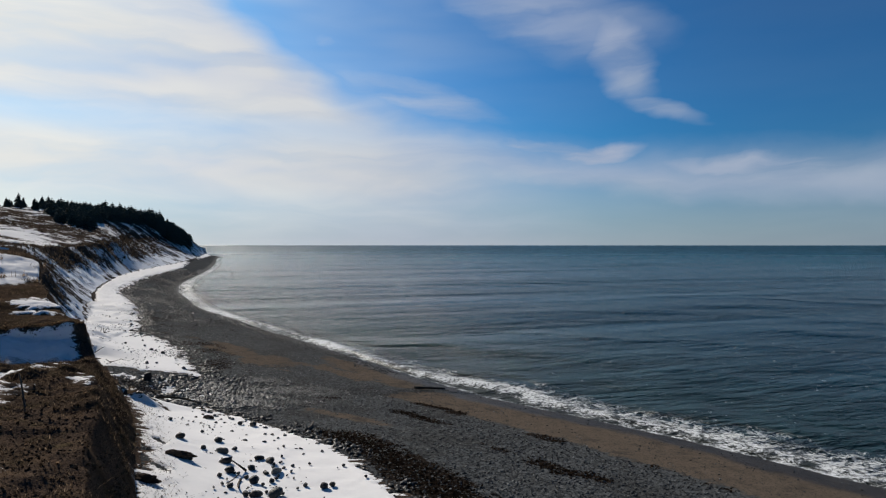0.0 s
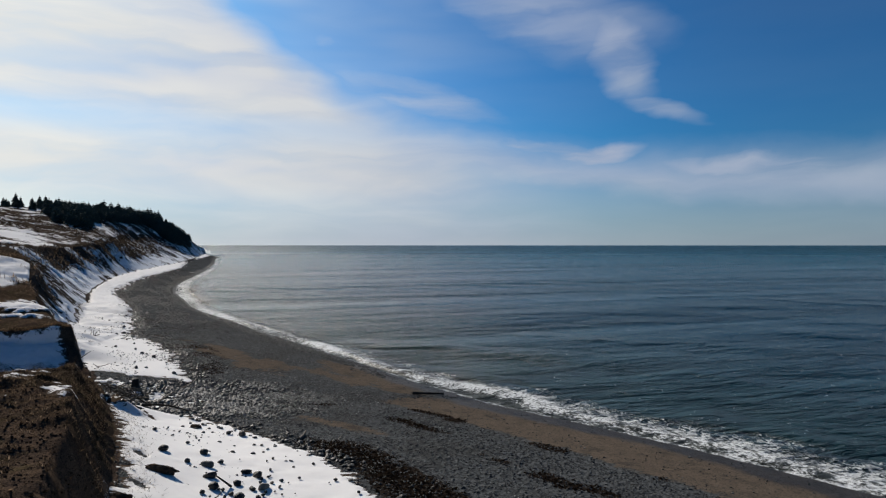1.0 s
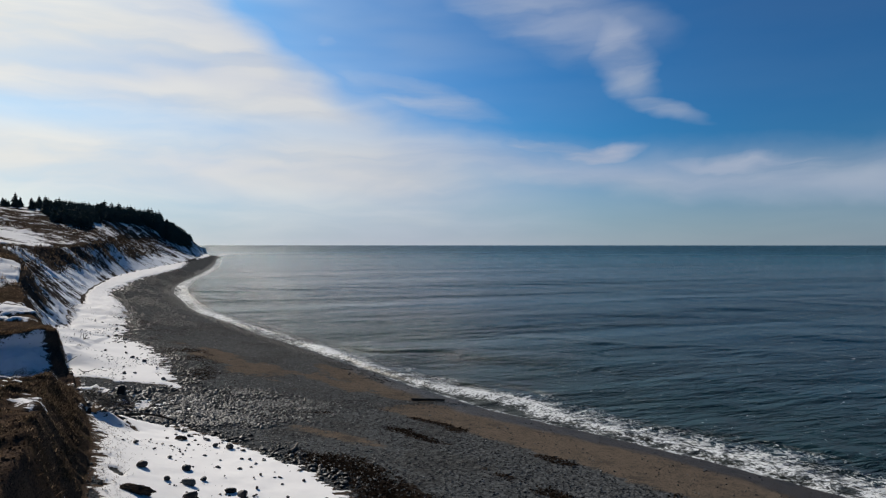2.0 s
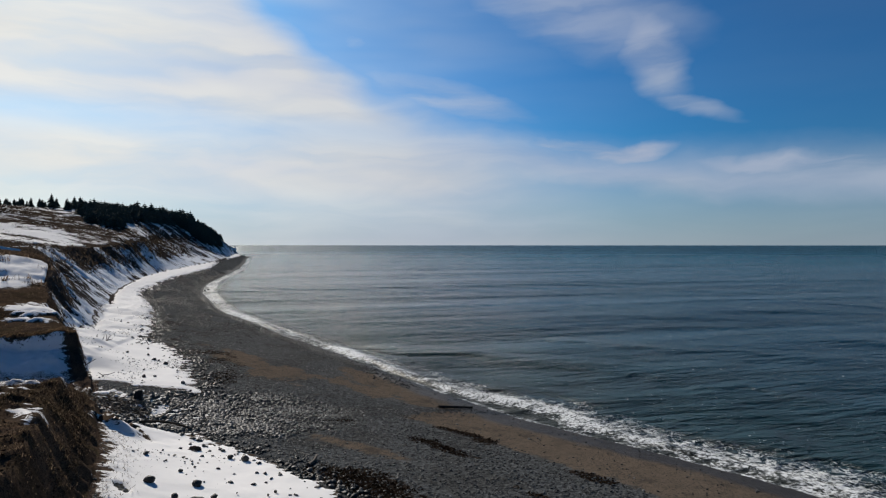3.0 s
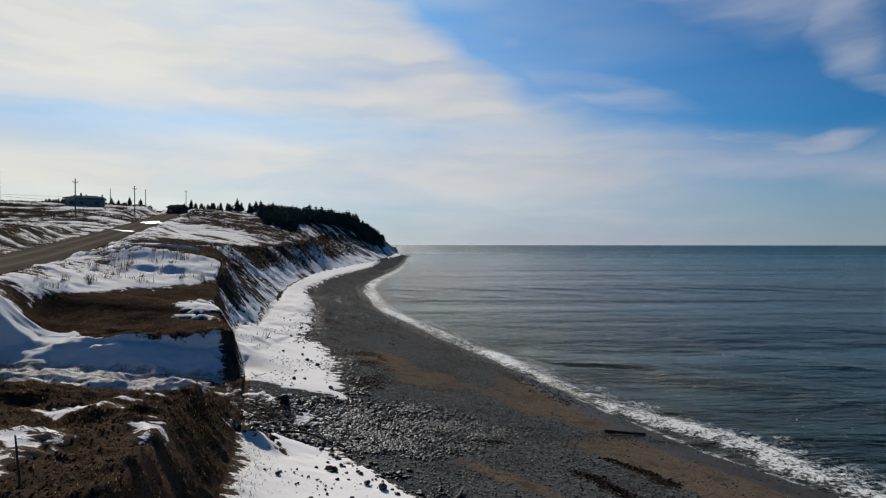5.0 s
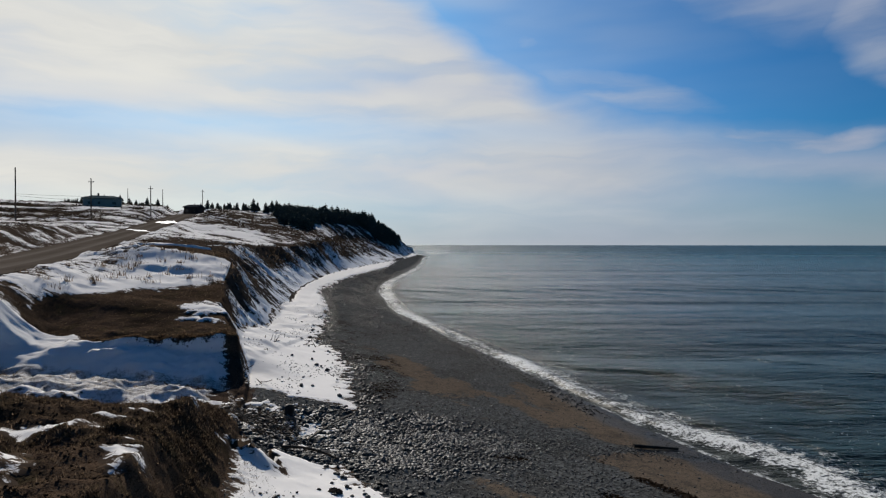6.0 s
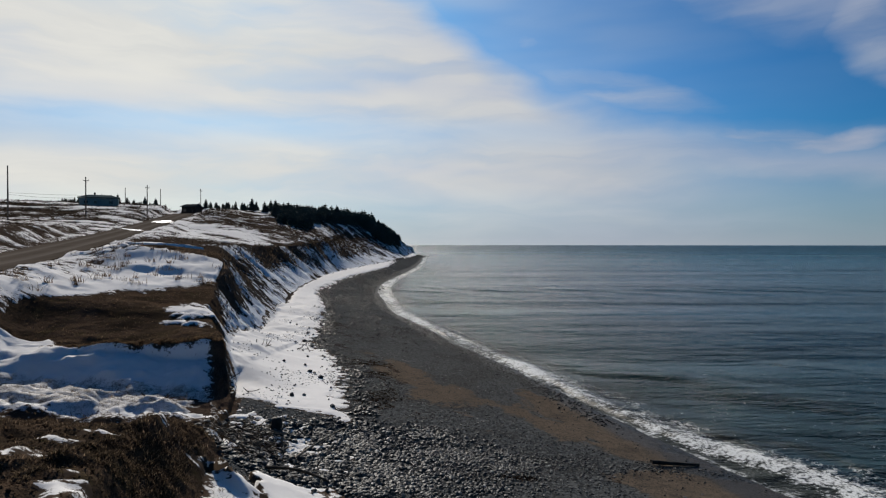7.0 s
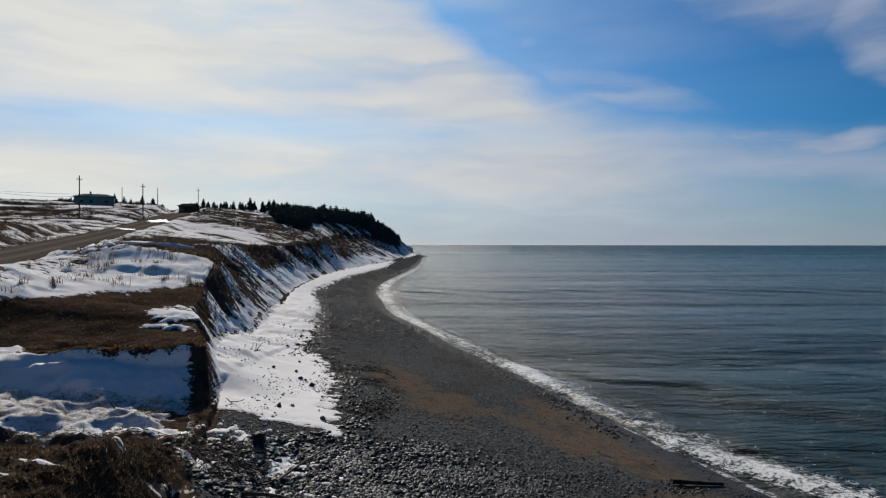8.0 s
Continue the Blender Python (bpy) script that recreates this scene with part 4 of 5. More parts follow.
def blades(name, mat, x, y, z, tall, wide, lean=0.5):
    """Thin bent stems, three triangles each, as one mesh."""
    n = len(x)
    a, l = SC.random(n) * 6.283, lean * (0.3 + SC.random(n)) * tall
    side = np.stack([-np.sin(a), np.cos(a), 0 * a], -1) * wide[:, None]
    way2 = np.stack([np.cos(a), np.sin(a), 0 * a], -1) * l[:, None]
    base = np.stack([x, y, z - 0.02], -1)
    up = np.stack([0 * a, 0 * a, tall], -1)
    co = np.stack([base - side, base + side, base + way2 * 0.35 + up * 0.6 - side * 0.7, base + way2 * 0.35 + up * 0.6 + side * 0.7, base + way2 + up], 1)
    tri = np.array([[0, 1, 3], [0, 3, 2], [2, 3, 4]])[None] + (np.arange(n) * 5)[:, None, None]
    return solid(name, mat, co.reshape(-1, 3), tri.reshape(-1, 3))


# -- cobbles, shingle and wrack on the beach --
bare = (lie < 0.02) * (gx < water_x(gy) - 0.4)
fan = np.clip(1.4 * patch(-3.2, 19.0, 7.0, 4.6, 6), 0, 1) * bare
fan2 = np.clip(1.3 * patch(4.0, 20.3, 6.0, 1.4, 6), 0, 1) * bare
stony = bare * on_beach * np.clip(1.25 - 2.0 * sand, 0.07, 1) * step(-12, -8, gy) * step(62, 30, gy)
rim_s = bare * on_beach * np.exp(-((gx - snow_x(gy) - 0.5) / 0.6) ** 2) * step(75, 45, gy) * (gy > -9)
wash = on_beach * np.exp(-((shore_off - 1.2) / 0.8) ** 2) * step(26, 30, gy) * step(75, 50, gy)
KINDS = [pebble(k, 1) for k in range(7)]
for name, weight, count, lo, hi, power, text in (
    ("cobble_fan", (fan + 0.5 * fan2) * (0.25 + 1.5 * step(0.4, 0.62, fbm(gx * 0.9, gy * 0.9, 3, 511))), 30000, 0.018, 0.135, 3.4, "grey and rusty cobbles heaped in a fan below the gully"),
    ("shingle", stony, 33000, 0.018, 0.060, 2.0, "dark grey shingle strewn over the beach"),
    ("far_shingle", bare * on_beach * step(42, 60, gy) * (gy < 200) * (0.25 + 1.5 * step(0.45, 0.62, fbm(gx * 0.35, gy * 0.12, 3, 519)) + 2.0 * np.exp(-((gx - snow_x(gy) - 0.4) / 0.8) ** 2) + 1.5 * np.exp(-((shore_off - 0.8) / 0.7) ** 2)), 13000, 0.03, 0.15, 2.6, "dark stones and shingle along the farther beach"),
    ("snow_edge_stones", rim_s * step(0.42, 0.6, fbm(gx * 1.1, gy * 1.1, 3, 513)), 2600, 0.025, 0.14, 2.6, "dark stones along the melting edge of the snow"),
    ("waterline_stones", wash, 1300, 0.04, 0.11, 1.5, "wet round stones along the waterline"),
):
    x, y, z, _ = scatter(weight, count)
    size = lo + (hi - lo) * SC.random(count) ** power
    if name == "cobble_fan":
        size = size * np.clip(1.15 - 0.07 * (x + 6), 0.45, 1.2)
    tagged(strew(name, DARK_STONE if "edge" in name or "water" in name or "far" in name else STONE, KINDS, x, y, z, size, smooth=False), text, "stones", kind="stuff")
x, y, z, _ = scatter(np.clip(kelp - 0.35, 0, 1) * bare * (gy < 45) * (gy > -9), 9000)
tagged(blades("sea_wrack", WEED, x, y, z, 0.03 + 0.06 * SC.random(9000), 0.03 + 0.05 * SC.random(9000), 2.2), "dark brown seaweed wrack in lines on the beach", "seaweed", kind="stuff")

litter = (lie > 0.15) * on_beach * (gy > -9) * (gy < 70) * step(0.50, 0.68, fbm(gx * 0.55, gy * 0.45, 4, 515)) * (0.3 + np.exp(-((gx - snow_x(gy)) / 1.3) ** 2))
x, y, z, pick = scatter(litter, 2600)
z = sz.ravel()[pick]
tagged(strew("snow_litter", DARK_STONE, KINDS, x, y, z, 0.012 + 0.055 * SC.random(2600) ** 3, 0.4, smooth=False), "dark pebbles and bits of weed littering the snow", "stones", kind="stuff")
strands = (lie > 0.1) * np.exp(-((gx - foot_x(gy) - 0.5) / 0.55) ** 2) * (gy > -9) * (gy < 13)
x, y, z, pick = scatter(strands, 1300)
tagged(blades("fallen_grass", BRUSH, x, y, sz.ravel()[pick] + 0.02, 0.02 + 0.05 * SC.random(1300), 0.005 + 0.007 * SC.random(1300), 3.0), "strands of dead grass fallen on the snow below the bank", "grass", kind="stuff")
mouth = np.clip(1.4 * patch(-8.4, 19.0, 1.6, 2.6), 0, 1)
x, y, z, _ = scatter(mouth, 5000)
tagged(blades("flood_litter", CLOD, x, y, z, 0.03 + 0.12 * SC.random(5000), 0.008 + 0.02 * SC.random(5000), 2.0), "matted dead stems and bark at the gully's mouth", "litter", kind="stuff")

# -- tussocks, dead grass and low brush --
bare_turf = (lie < 0.0) * (d_in > -0.25) * (1 - 0.7 * gully)
mound = bare_turf * (gy > -10) * (gy < 19) * (gx > -22)
slope = (lie < 0.0) * (d_in <= -0.25) * (u_face < 0.75) * (gy > -10) * (gy < 19)
x, y, z, _ = scatter(mound + 3.0 * slope, 44000)
size = 0.008 + 0.040 * SC.random(44000) ** 3
tagged(strew("turf_clods", CLOD, KINDS, x, y, z, size, 0.45, smooth=False), "small dark brown clods and tussocks on the near bank", "clods", kind="stuff")
x, y, z, _ = scatter(0.3 * mound + 0.8 * slope, 6000)
tagged(blades("low_brush", BRUSH, x, y, z, 0.02 + 0.06 * SC.random(6000) ** 2, 0.006 + 0.010 * SC.random(6000), 2.8), "low dark brown brush and dead stems on the near bank", "brush", kind="stuff")
tuft = (mound + 2.2 * slope) * (0.35 + 0.65 * step(5.5, 8.0, gy)) * (0.2 + 1.6 * step(0.42, 0.62, fbm(gx * 0.5, gy * 0.5, 3, 531)))
x, y, z, _ = scatter(tuft, 3000)
x, y, spread = np.repeat(x, 20), np.repeat(y, 20), np.repeat(0.04 + 0.09 * SC.random(3000), 20)
x, y = x + spread * SC.normal(size=60000), y + spread * SC.normal(size=60000)
z = land(x, y)
tagged(blades("tussocks", BRUSH, x, y, z, 0.03 + 0.11 * SC.random(60000) ** 1.5, 0.005 + 0.008 * SC.random(60000), 1.5), "tufts of withered heath on the bank above the gully", "brush", kind="stuff")
clumps = 0.4 * mound * step(0.56, 0.66, fbm(gx * 0.9, gy * 0.9, 3, 501)) + slope * 0.5
x, y, z, _ = scatter(clumps, 2600)
tagged(blades("brush_clumps", BRUSH, x, y, z, 0.03 + 0.07 * SC.random(2600), 0.006 + 0.010 * SC.random(2600), 2.4), "darker clumps of leafless brush on the near bank", "brush", kind="stuff")
# low heath shrubs, knee-high cushions of stems with gaps between them
spots = (mound * step(3.0, 7.5, gy + 2.5 * (n1 - 0.5)) + 0.7 * slope * (gy > 2)) * step(0.40, 0.60, fbm(gx * 0.7, gy * 0.7, 3, 541))
x, y, z, _ = scatter(spots, 1000)
reach_ = 0.10 + 0.22 * SC.random(1000) ** 1.5
px, py = SC.normal(size=(1000, 80)), SC.normal(size=(1000, 80))
dome = np.exp(-0.5 * (px ** 2 + py ** 2))
x, y = (x[:, None] + reach_[:, None] * 0.6 * px).ravel(), (y[:, None] + reach_[:, None] * 0.6 * py).ravel()
tall = (0.6 * reach_[:, None] * (0.25 + 0.75 * dome) * (0.5 + 0.6 * SC.random((1000, 80)))).ravel()
tagged(blades("heath_shrubs", HEATH, x, y, land(x, y), tall, 0.006 + 0.010 * SC.random(len(x)), 1.7), "low dark heath shrubs matted over the near bank", "shrubs", kind="stuff")
meadow = bare_turf * (gy > 26) * (gy < 60) * (gx > -60)
x, y, z, _ = scatter(meadow + 0.15 * mound, 46000)
tagged(blades("dead_grass", GRASS, x, y, z, 0.02 + 0.07 * SC.random(46000) ** 2, 0.012 + 0.02 * SC.random(46000), 2.4), "withered brown grass on the bank beyond the gully", "grass", kind="stuff")
lip_w = np.exp(-((gy - 26.9) / 0.25) ** 2) * (gx < -11.2) * (gx > -20.5)
x, y, z, _ = scatter(lip_w, 5000)
tagged(blades("overhanging_turf", GRASS, x, y, z, 0.05 + 0.10 * SC.random(5000), 0.012 + 0.02 * SC.random(5000), 1.3), "ragged brown turf along the gully's lip", "grass", kind="stuff")
reeds = (gy > 19.5) * (gy < 23.4) * (gx < -12.0) * (gx > -30)
x, y, z, _ = scatter(reeds * (0.3 + step(0.45, 0.6, fbm(gx * 0.7, gy * 1.2, 3, 545))), 12000)
tagged(blades("gully_stems", GRASS, x, y, z, 0.06 + 0.30 * SC.random(12000) ** 3, 0.006 + 0.012 * SC.random(12000), 1.8), "dead grass stems standing through the gully snow", "grass", kind="stuff")
drifted = (dune > 0.1) * (gx > -30) * (gy > 33)
x, y, z, pick = scatter(drifted, 46)
spread = np.repeat(0.10 + 0.35 * SC.random(46), 30)
x, y, z = np.repeat(x, 30) + spread * SC.normal(size=1380), np.repeat(y, 30) + 0.6 * spread * SC.normal(size=1380), np.repeat(sz.ravel()[pick], 30)
tagged(blades("shrubs_in_snow", BRUSH, x, y, z - 0.05, 0.12 + 0.50 * SC.random(1380) ** 1.5, 0.012 + 0.016 * SC.random(1380), 0.8), "sparse bare shrubs poking through the snowdrift", "shrubs", kind="stuff")
heath = (gx < road_x(gy) - ROAD_HALF - 1) * (gy > 30) * (gy < 260) * (gx > -170) * np.clip(1.1 - lie, 0.05, 2)
heath = heath + (d_in > 0) * (gx > road_x(gy) + ROAD_HALF + 0.5) * (gy > 60) * (gy < 260) * np.clip(0.5 - lie, 0.0, 2) * 0.7
heath = heath * (0.15 + step(0.42, 0.62, fbm(gx * 0.12, gy * 0.12, 4, 521)))
x, y, z, _ = scatter(heath, 40000)
far_size = np.clip(y / 90, 0.7, 2.2)
tagged(blades("heath_scrub", SCRUB, x, y, z, (0.10 + 0.30 * SC.random(40000) ** 2) * far_size ** 0.6, (0.04 + 0.10 * SC.random(40000)) * far_size, 2.2), "dark leafless scrub dotted over the snowy hill", "scrub", kind="stuff")
brow = (u_face > 0.0) * (u_face < 0.55) * (gy > 30) * (gy < 420) * (lie < 0)
x, y, z, _ = scatter(brow / np.maximum(gy, 40), 7000)
tagged(blades("bluff_scrub", SCRUB, x, y, z, 0.12 + 0.4 * SC.random(7000) * np.clip(y / 90, 0.5, 2), (0.02 + 0.05 * SC.random(7000)) * np.clip(y / 60, 0.6, 3), 1.3), "dark scrub clinging to the face of the bluff", "scrub", kind="stuff")

# -- rocks that can be told apart --
ROCKS = []
for k in range(6):
    co, tri = pebble(40 + k, 2, 0.72)
    me_ob = solid("rock", ROCK, co, tri, smooth=True)
    ROCKS.append(me_ob.data)
    bpy.data.objects.remove(me_ob)


def rock(x, y, r, k, label, sink=0.42, group="rocks in the snow", lift=0.0):
    ob = new("rock", ROCKS[k % len(ROCKS)])
    g = random.Random(k * 31 + int(x * 100))
    ob.matrix_world = Matrix.Translation((x, y, lay(x, y) + lift + r * (0.72 - sink * 1.4))) @ Euler((g.uniform(-0.3, 0.3), g.uniform(-0.3, 0.3), g.uniform(0, 6.3))).to_matrix().to_4x4() @ Matrix.Diagonal((r * g.uniform(0.9, 1.15), r, r * g.uniform(0.85, 1.1), 1))
    return tagged(ob, label, "rock", group)


rng = random.Random(11)
NEAR_ROCKS = ((-4.1, 8.4, 0.16), (-4.0, 6.9, 0.19), (-3.9, 5.8, 0.17), (-3.8, 4.8, 0.17), (-4.1, 4.3, 0.09), (-3.8, 3.4, 0.1), (-3.1, 5.3, 0.14), (-2.5, 6.1, 0.19), (-2.4, 5.0, 0.2),
              (-3.1, 4.0, 0.17), (-2.6, 4.1, 0.1), (-3.3, 4.4, 0.09), (-2.6, 2.9, 0.23), (-3.1, 2.8, 0.19), (-3.4, 2.8, 0.12), (-0.8, 3.7, 0.11), (-1.1, 3.6, 0.13), (-1.6, 3.8, 0.09),
              (-1.8, 5.7, 0.07), (-2.1, 5.5, 0.08), (-2.8, 6.4, 0.15), (-4.7, 9.6, 0.08), (-5.4, 8.1, 0.16), (-4.6, 7.1, 0.1), (-3.6, 7.4, 0.1), (-2.7, 4.9, 0.12), (-5.9, 11.0, 0.11),
              (-3.3, 11.7, 0.12), (-2.8, 11.4, 0.15))
for k, (x, y, r) in enumerate(NEAR_ROCKS):
    rock(x, y, 1.15 * r, k, "dark rounded rock half sunk in the beach snow", 0.3, lift=0.08)
for k in range(60):
    x, y = rng.gauss(-2.6, 0.9), rng.gauss(4.3, 1.6)
    rock(x, y, rng.uniform(0.02, 0.08), k, "small dark stone lying on the beach snow", lift=0.10)
for k in range(60):
    y = rng.uniform(7, 16)
    x = float(snow_x(np.array(y))) - abs(rng.gauss(0, 1.0)) - 0.1
    rock(x, y, rng.uniform(0.03, 0.11), k, "small dark stone at the edge of the snow", lift=0.06)
for k in range(95):
    y = rng.uniform(24, 62)
    a, b = float(foot_x(np.array(y))), float(snow_x(np.array(y)))
    x = b - abs(rng.gauss(0, 0.38)) * (b - a)
    if x > a + 0.3:
        rock(x, y, 0.04 + 0.13 * rng.random() ** 2, k, "dark stone scattered on the snow below the bluff", lift=0.08)


def boulder(x, y, r, label):
    """A blocky boulder with broken faces."""
    g = random.Random(77)
    bm = bmesh.new()
    bmesh.ops.create_icosphere(bm, subdivisions=3, radius=1)
    cuts = [(Vector((g.gauss(0, 1), g.gauss(0, 1), g.gauss(0, 0.7))).normalized(), g.uniform(0.5, 0.78)) for _ in range(11)]
    for v in bm.verts:
        for n, far in cuts:
            over = v.co.dot(n) - far
            if over > 0:
                v.co -= n * over
        v.co += v.co.normalized() * 0.05 * noise.fractal(v.co * 3, 1.0, 2.0, 3)
        v.co = Vector((v.co.x * 1.05, v.co.y * 0.9, v.co.z * 1.1)) * r
    me = bpy.data.meshes.new("boulder")
    bm.to_mesh(me)
    bm.free()
    me.materials.append(DARK_ROCK)
    ob = new("boulder", me)
    ob.location = (x, y, lay(x, y) + r * 0.6)
    return tagged(ob, label, "boulder")


boulder(-7.68, 20.75, 0.32, "large dark broken boulder beside the cobbles and snow")
for k in range(55):
    y = rng.uniform(95, 480)
    x = float(water_x(np.array(y))) + rng.uniform(-2, 11) * (1 if y > 180 else 0.6)
    ob = rock(x, y, rng.uniform(0.12, 0.38), k, "dark rock awash off the stony point", 0.2, "rocks awash")
    ob.location.z = max(ob.location.z, 0.05)

# -- driftwood --


def timber(name, a, b, r, label, category="driftwood", group="", seed=0, taper=0.6, mat=None, sag=0.0):
    """A weathered trunk or stick from a to b: uneven rings, slightly bent."""
    g = random.Random(seed)
    a, b = Vector(a), Vector(b)
    axis_v = b - a
    turn = axis_v.to_track_quat("Z", "Y").to_matrix()
    rings, sides = 7, 7
    co, quads = [], []
    bow = Vector((g.uniform(-1, 1), g.uniform(-1, 1), 0)) * axis_v.length * 0.06
    for i in range(rings):
        t = i / (rings - 1)
        mid = axis_v * t + turn @ bow * math.sin(t * math.pi) + Vector((0, 0, -sag * math.sin(t * math.pi)))
        rr = r * (1 - (1 - taper) * t) * g.uniform(0.88, 1.12)
        for j in range(sides):
            th = 2 * math.pi * j / sides
            co.append(mid + turn @ Vector((math.cos(th), math.sin(th), 0)) * rr * g.uniform(0.9, 1.1))
    for i in range(rings - 1):
        for j in range(sides):
            quads.append((i * sides + j, i * sides + (j + 1) % sides, (i + 1) * sides + (j + 1) % sides, (i + 1) * sides + j))
    for i, t in ((0, 0), (rings - 1, 1)):
        c = len(co)
        co.append(axis_v * t)
        for j in range(0, sides):
            quads.append((c, i * sides + j, i * sides + (j + 1) % sides, c))
    bm = bmesh.new()
    vs = [bm.verts.new(p) for p in co]
    for q in quads:
        bm.faces.new([vs[i] for i in dict.fromkeys(q)])
    me = bpy.data.meshes.new(name)
    bm.to_mesh(me)
    bm.free()
    for p in me.polygons:
        p.use_smooth = True
    me.materials.append(mat or DRIFT)
    ob = new(name, me)
    ob.location = a
    return tagged(ob, label, category, group)


def on(x, y, up=0.05):
    return (x, y, lay(x, y) + up)




def turf_clod(x, y, length, wide, turn, seed, label):
    """A slab of fallen turf: long, low and ragged."""
    g = random.Random(seed)
    bm = bmesh.new()
    bmesh.ops.create_icosphere(bm, subdivisions=4, radius=1)
    for v in bm.verts:
        n = noise.fractal(v.co * 2.2 + Vector((seed, 0, 0)), 0.8, 2.1, 5)
        v.co = v.co * (1 + 0.38 * n)
        v.co = Vector((v.co.x * length / 2, v.co.y * wide / 2 * (1.15 - 0.3 * v.co.x), v.co.z * 0.13 + 0.03 * g.random()))
    me = bpy.data.meshes.new("turf_clod")
    bm.to_mesh(me)
    bm.free()
    me.materials.append(TURF_SOIL)
    ob = new("turf_clod", me)
    ob.matrix_world = pose(x, y, lay(x, y) + 0.06, 0, 0, turn)
    return tagged(ob, label, "turf", "fallen turf")


turf_clod(-5.35, 5.85, 1.15, 0.34, -33, 3, "long dark clod of turf slid down onto the snow")
turf_clod(-6.0, 3.0, 0.8, 0.28, -28, 5, "smaller dark clod of turf at the foot of the bank")
turf_clod(-4.55, 12.75, 0.42, 0.16, -10, 7, "small dark lump of turf lying on the snow")
timber("driftwood_pole", on(-6.4, 18.0, 0.12), on(-5.15, 21.5, 0.22), 0.042, "long slender grey driftwood pole on the cobbles", seed=1)
timber("driftwood_log", on(-6.9, 16.0, 0.12), on(-4.9, 16.0, 0.08), 0.06, "dark sodden log at the snow's edge below the gully", seed=2, mat=BARK)
# log form added for the shadowed edge of a small sand scarp
timber("driftwood_log", on(7.2, 21.3, 0.12), on(9.4, 21.9, 0.06), 0.085, "dark shadowed edge of a small sand scarp, shaped as a log", seed=3, mat=BARK)
timber("driftwood_stick", on(-0.68, 10.7, 0.06), on(-0.28, 11.7, 0.12), 0.07, "short pale driftwood log on the dark shingle", seed=4)
timber("stake", on(-8.9, 3.6, -0.1), (-9.05, 3.7, lay(-8.9, 3.6) + 0.86), 0.028, "leaning grey wooden stake in the snow on the bank", "stake", seed=5)
for k in range(120):
    x, y = rng.gauss(-8.2, 0.8), rng.gauss(18.9, 1.2)
    a, l = rng.uniform(0, 6.28), 0.2 + 0.9 * rng.random() ** 2
    dx, dy = math.cos(a) * l, math.sin(a) * l
    z1 = rng.uniform(0.03, 0.25)
    timber("driftwood_stick", on(x, y, z1), on(x + dx, y + dy, rng.uniform(0.05, 0.35)), rng.uniform(0.012, 0.036), "weathered driftwood stick heaped at the gully's mouth", group="driftwood heap", seed=20 + k, mat=DRIFT if k % 3 else BARK)
for x, y, n in ((-3.7, 4.7, 3), (-12.4, 36.6, 6), (-10.4, 39.4, 5), (-16.6, 62, 5), (-10.6, 25.2, 5), (-13.0, 22.0, 7)):
    for k in range(n):
        a, l = rng.uniform(0, 6.28), rng.uniform(0.3, 0.9)
        px, py = x + rng.gauss(0, 0.35), y + rng.gauss(0, 0.35)
        timber("dead_branch", on(px, py, 0.1), (px + math.cos(a) * l, py + math.sin(a) * l, lay(px, py) + rng.uniform(0.15, 0.5)), rng.uniform(0.015, 0.04), "dark dead branch sticking out of the snow", "branch", "branches in the snow", seed=90 + k, mat=BARK)

# -- trees --


def spruce_arrays(h, g, dense=10):
    """Points and triangles of a spruce crown: whorls of drooping, ragged boughs."""
    co, tri = [], []
    for k in range(dense):
        t = k / (dense - 1)
        z0 = h * (0.10 + 0.86 * t)
        reach = h * 0.34 * (1 - t) ** 0.6 + h * 0.035
        n = 9 if t < 0.6 else 6
        for b in range(n):
            a = 2 * math.pi * (b + g.random() * 0.7) / n + k
            r = reach * g.uniform(0.6, 1.2)
            droop, w = r * g.uniform(0.2, 0.55), r * 0.36
            ca, sa = math.cos(a), math.sin(a)
            o = len(co)
            co += [(0, 0, z0 + h * 0.06), (ca * r * 0.55 - sa * w, sa * r * 0.55 + ca * w, z0 - droop * 0.7), (ca * r * 0.55 + sa * w, sa * r * 0.55 - ca * w, z0 - droop * 0.7), (ca * r, sa * r, z0 - droop), (ca * r * 0.5, sa * r * 0.5, z0 + h * 0.02)]
            tri += [(o, o + 1, o + 4), (o, o + 4, o + 2), (o + 4, o + 1, o + 3), (o + 4, o + 3, o + 2)]
    return np.array(co), np.array(tri)


def spruce(x, y, h, seed, label):
    t = thing("spruce", (x, y, lay(x, y) - 0.15), label, "tree", "spruces on the hill")
    part("trunk", rod(h * 0.022, h * 0.004, h * 0.96, sides=6), BARK, t)
    co, tri = spruce_arrays(h, random.Random(seed))
    solid("crown", NEEDLES, co, tri, parent=t)
    return t


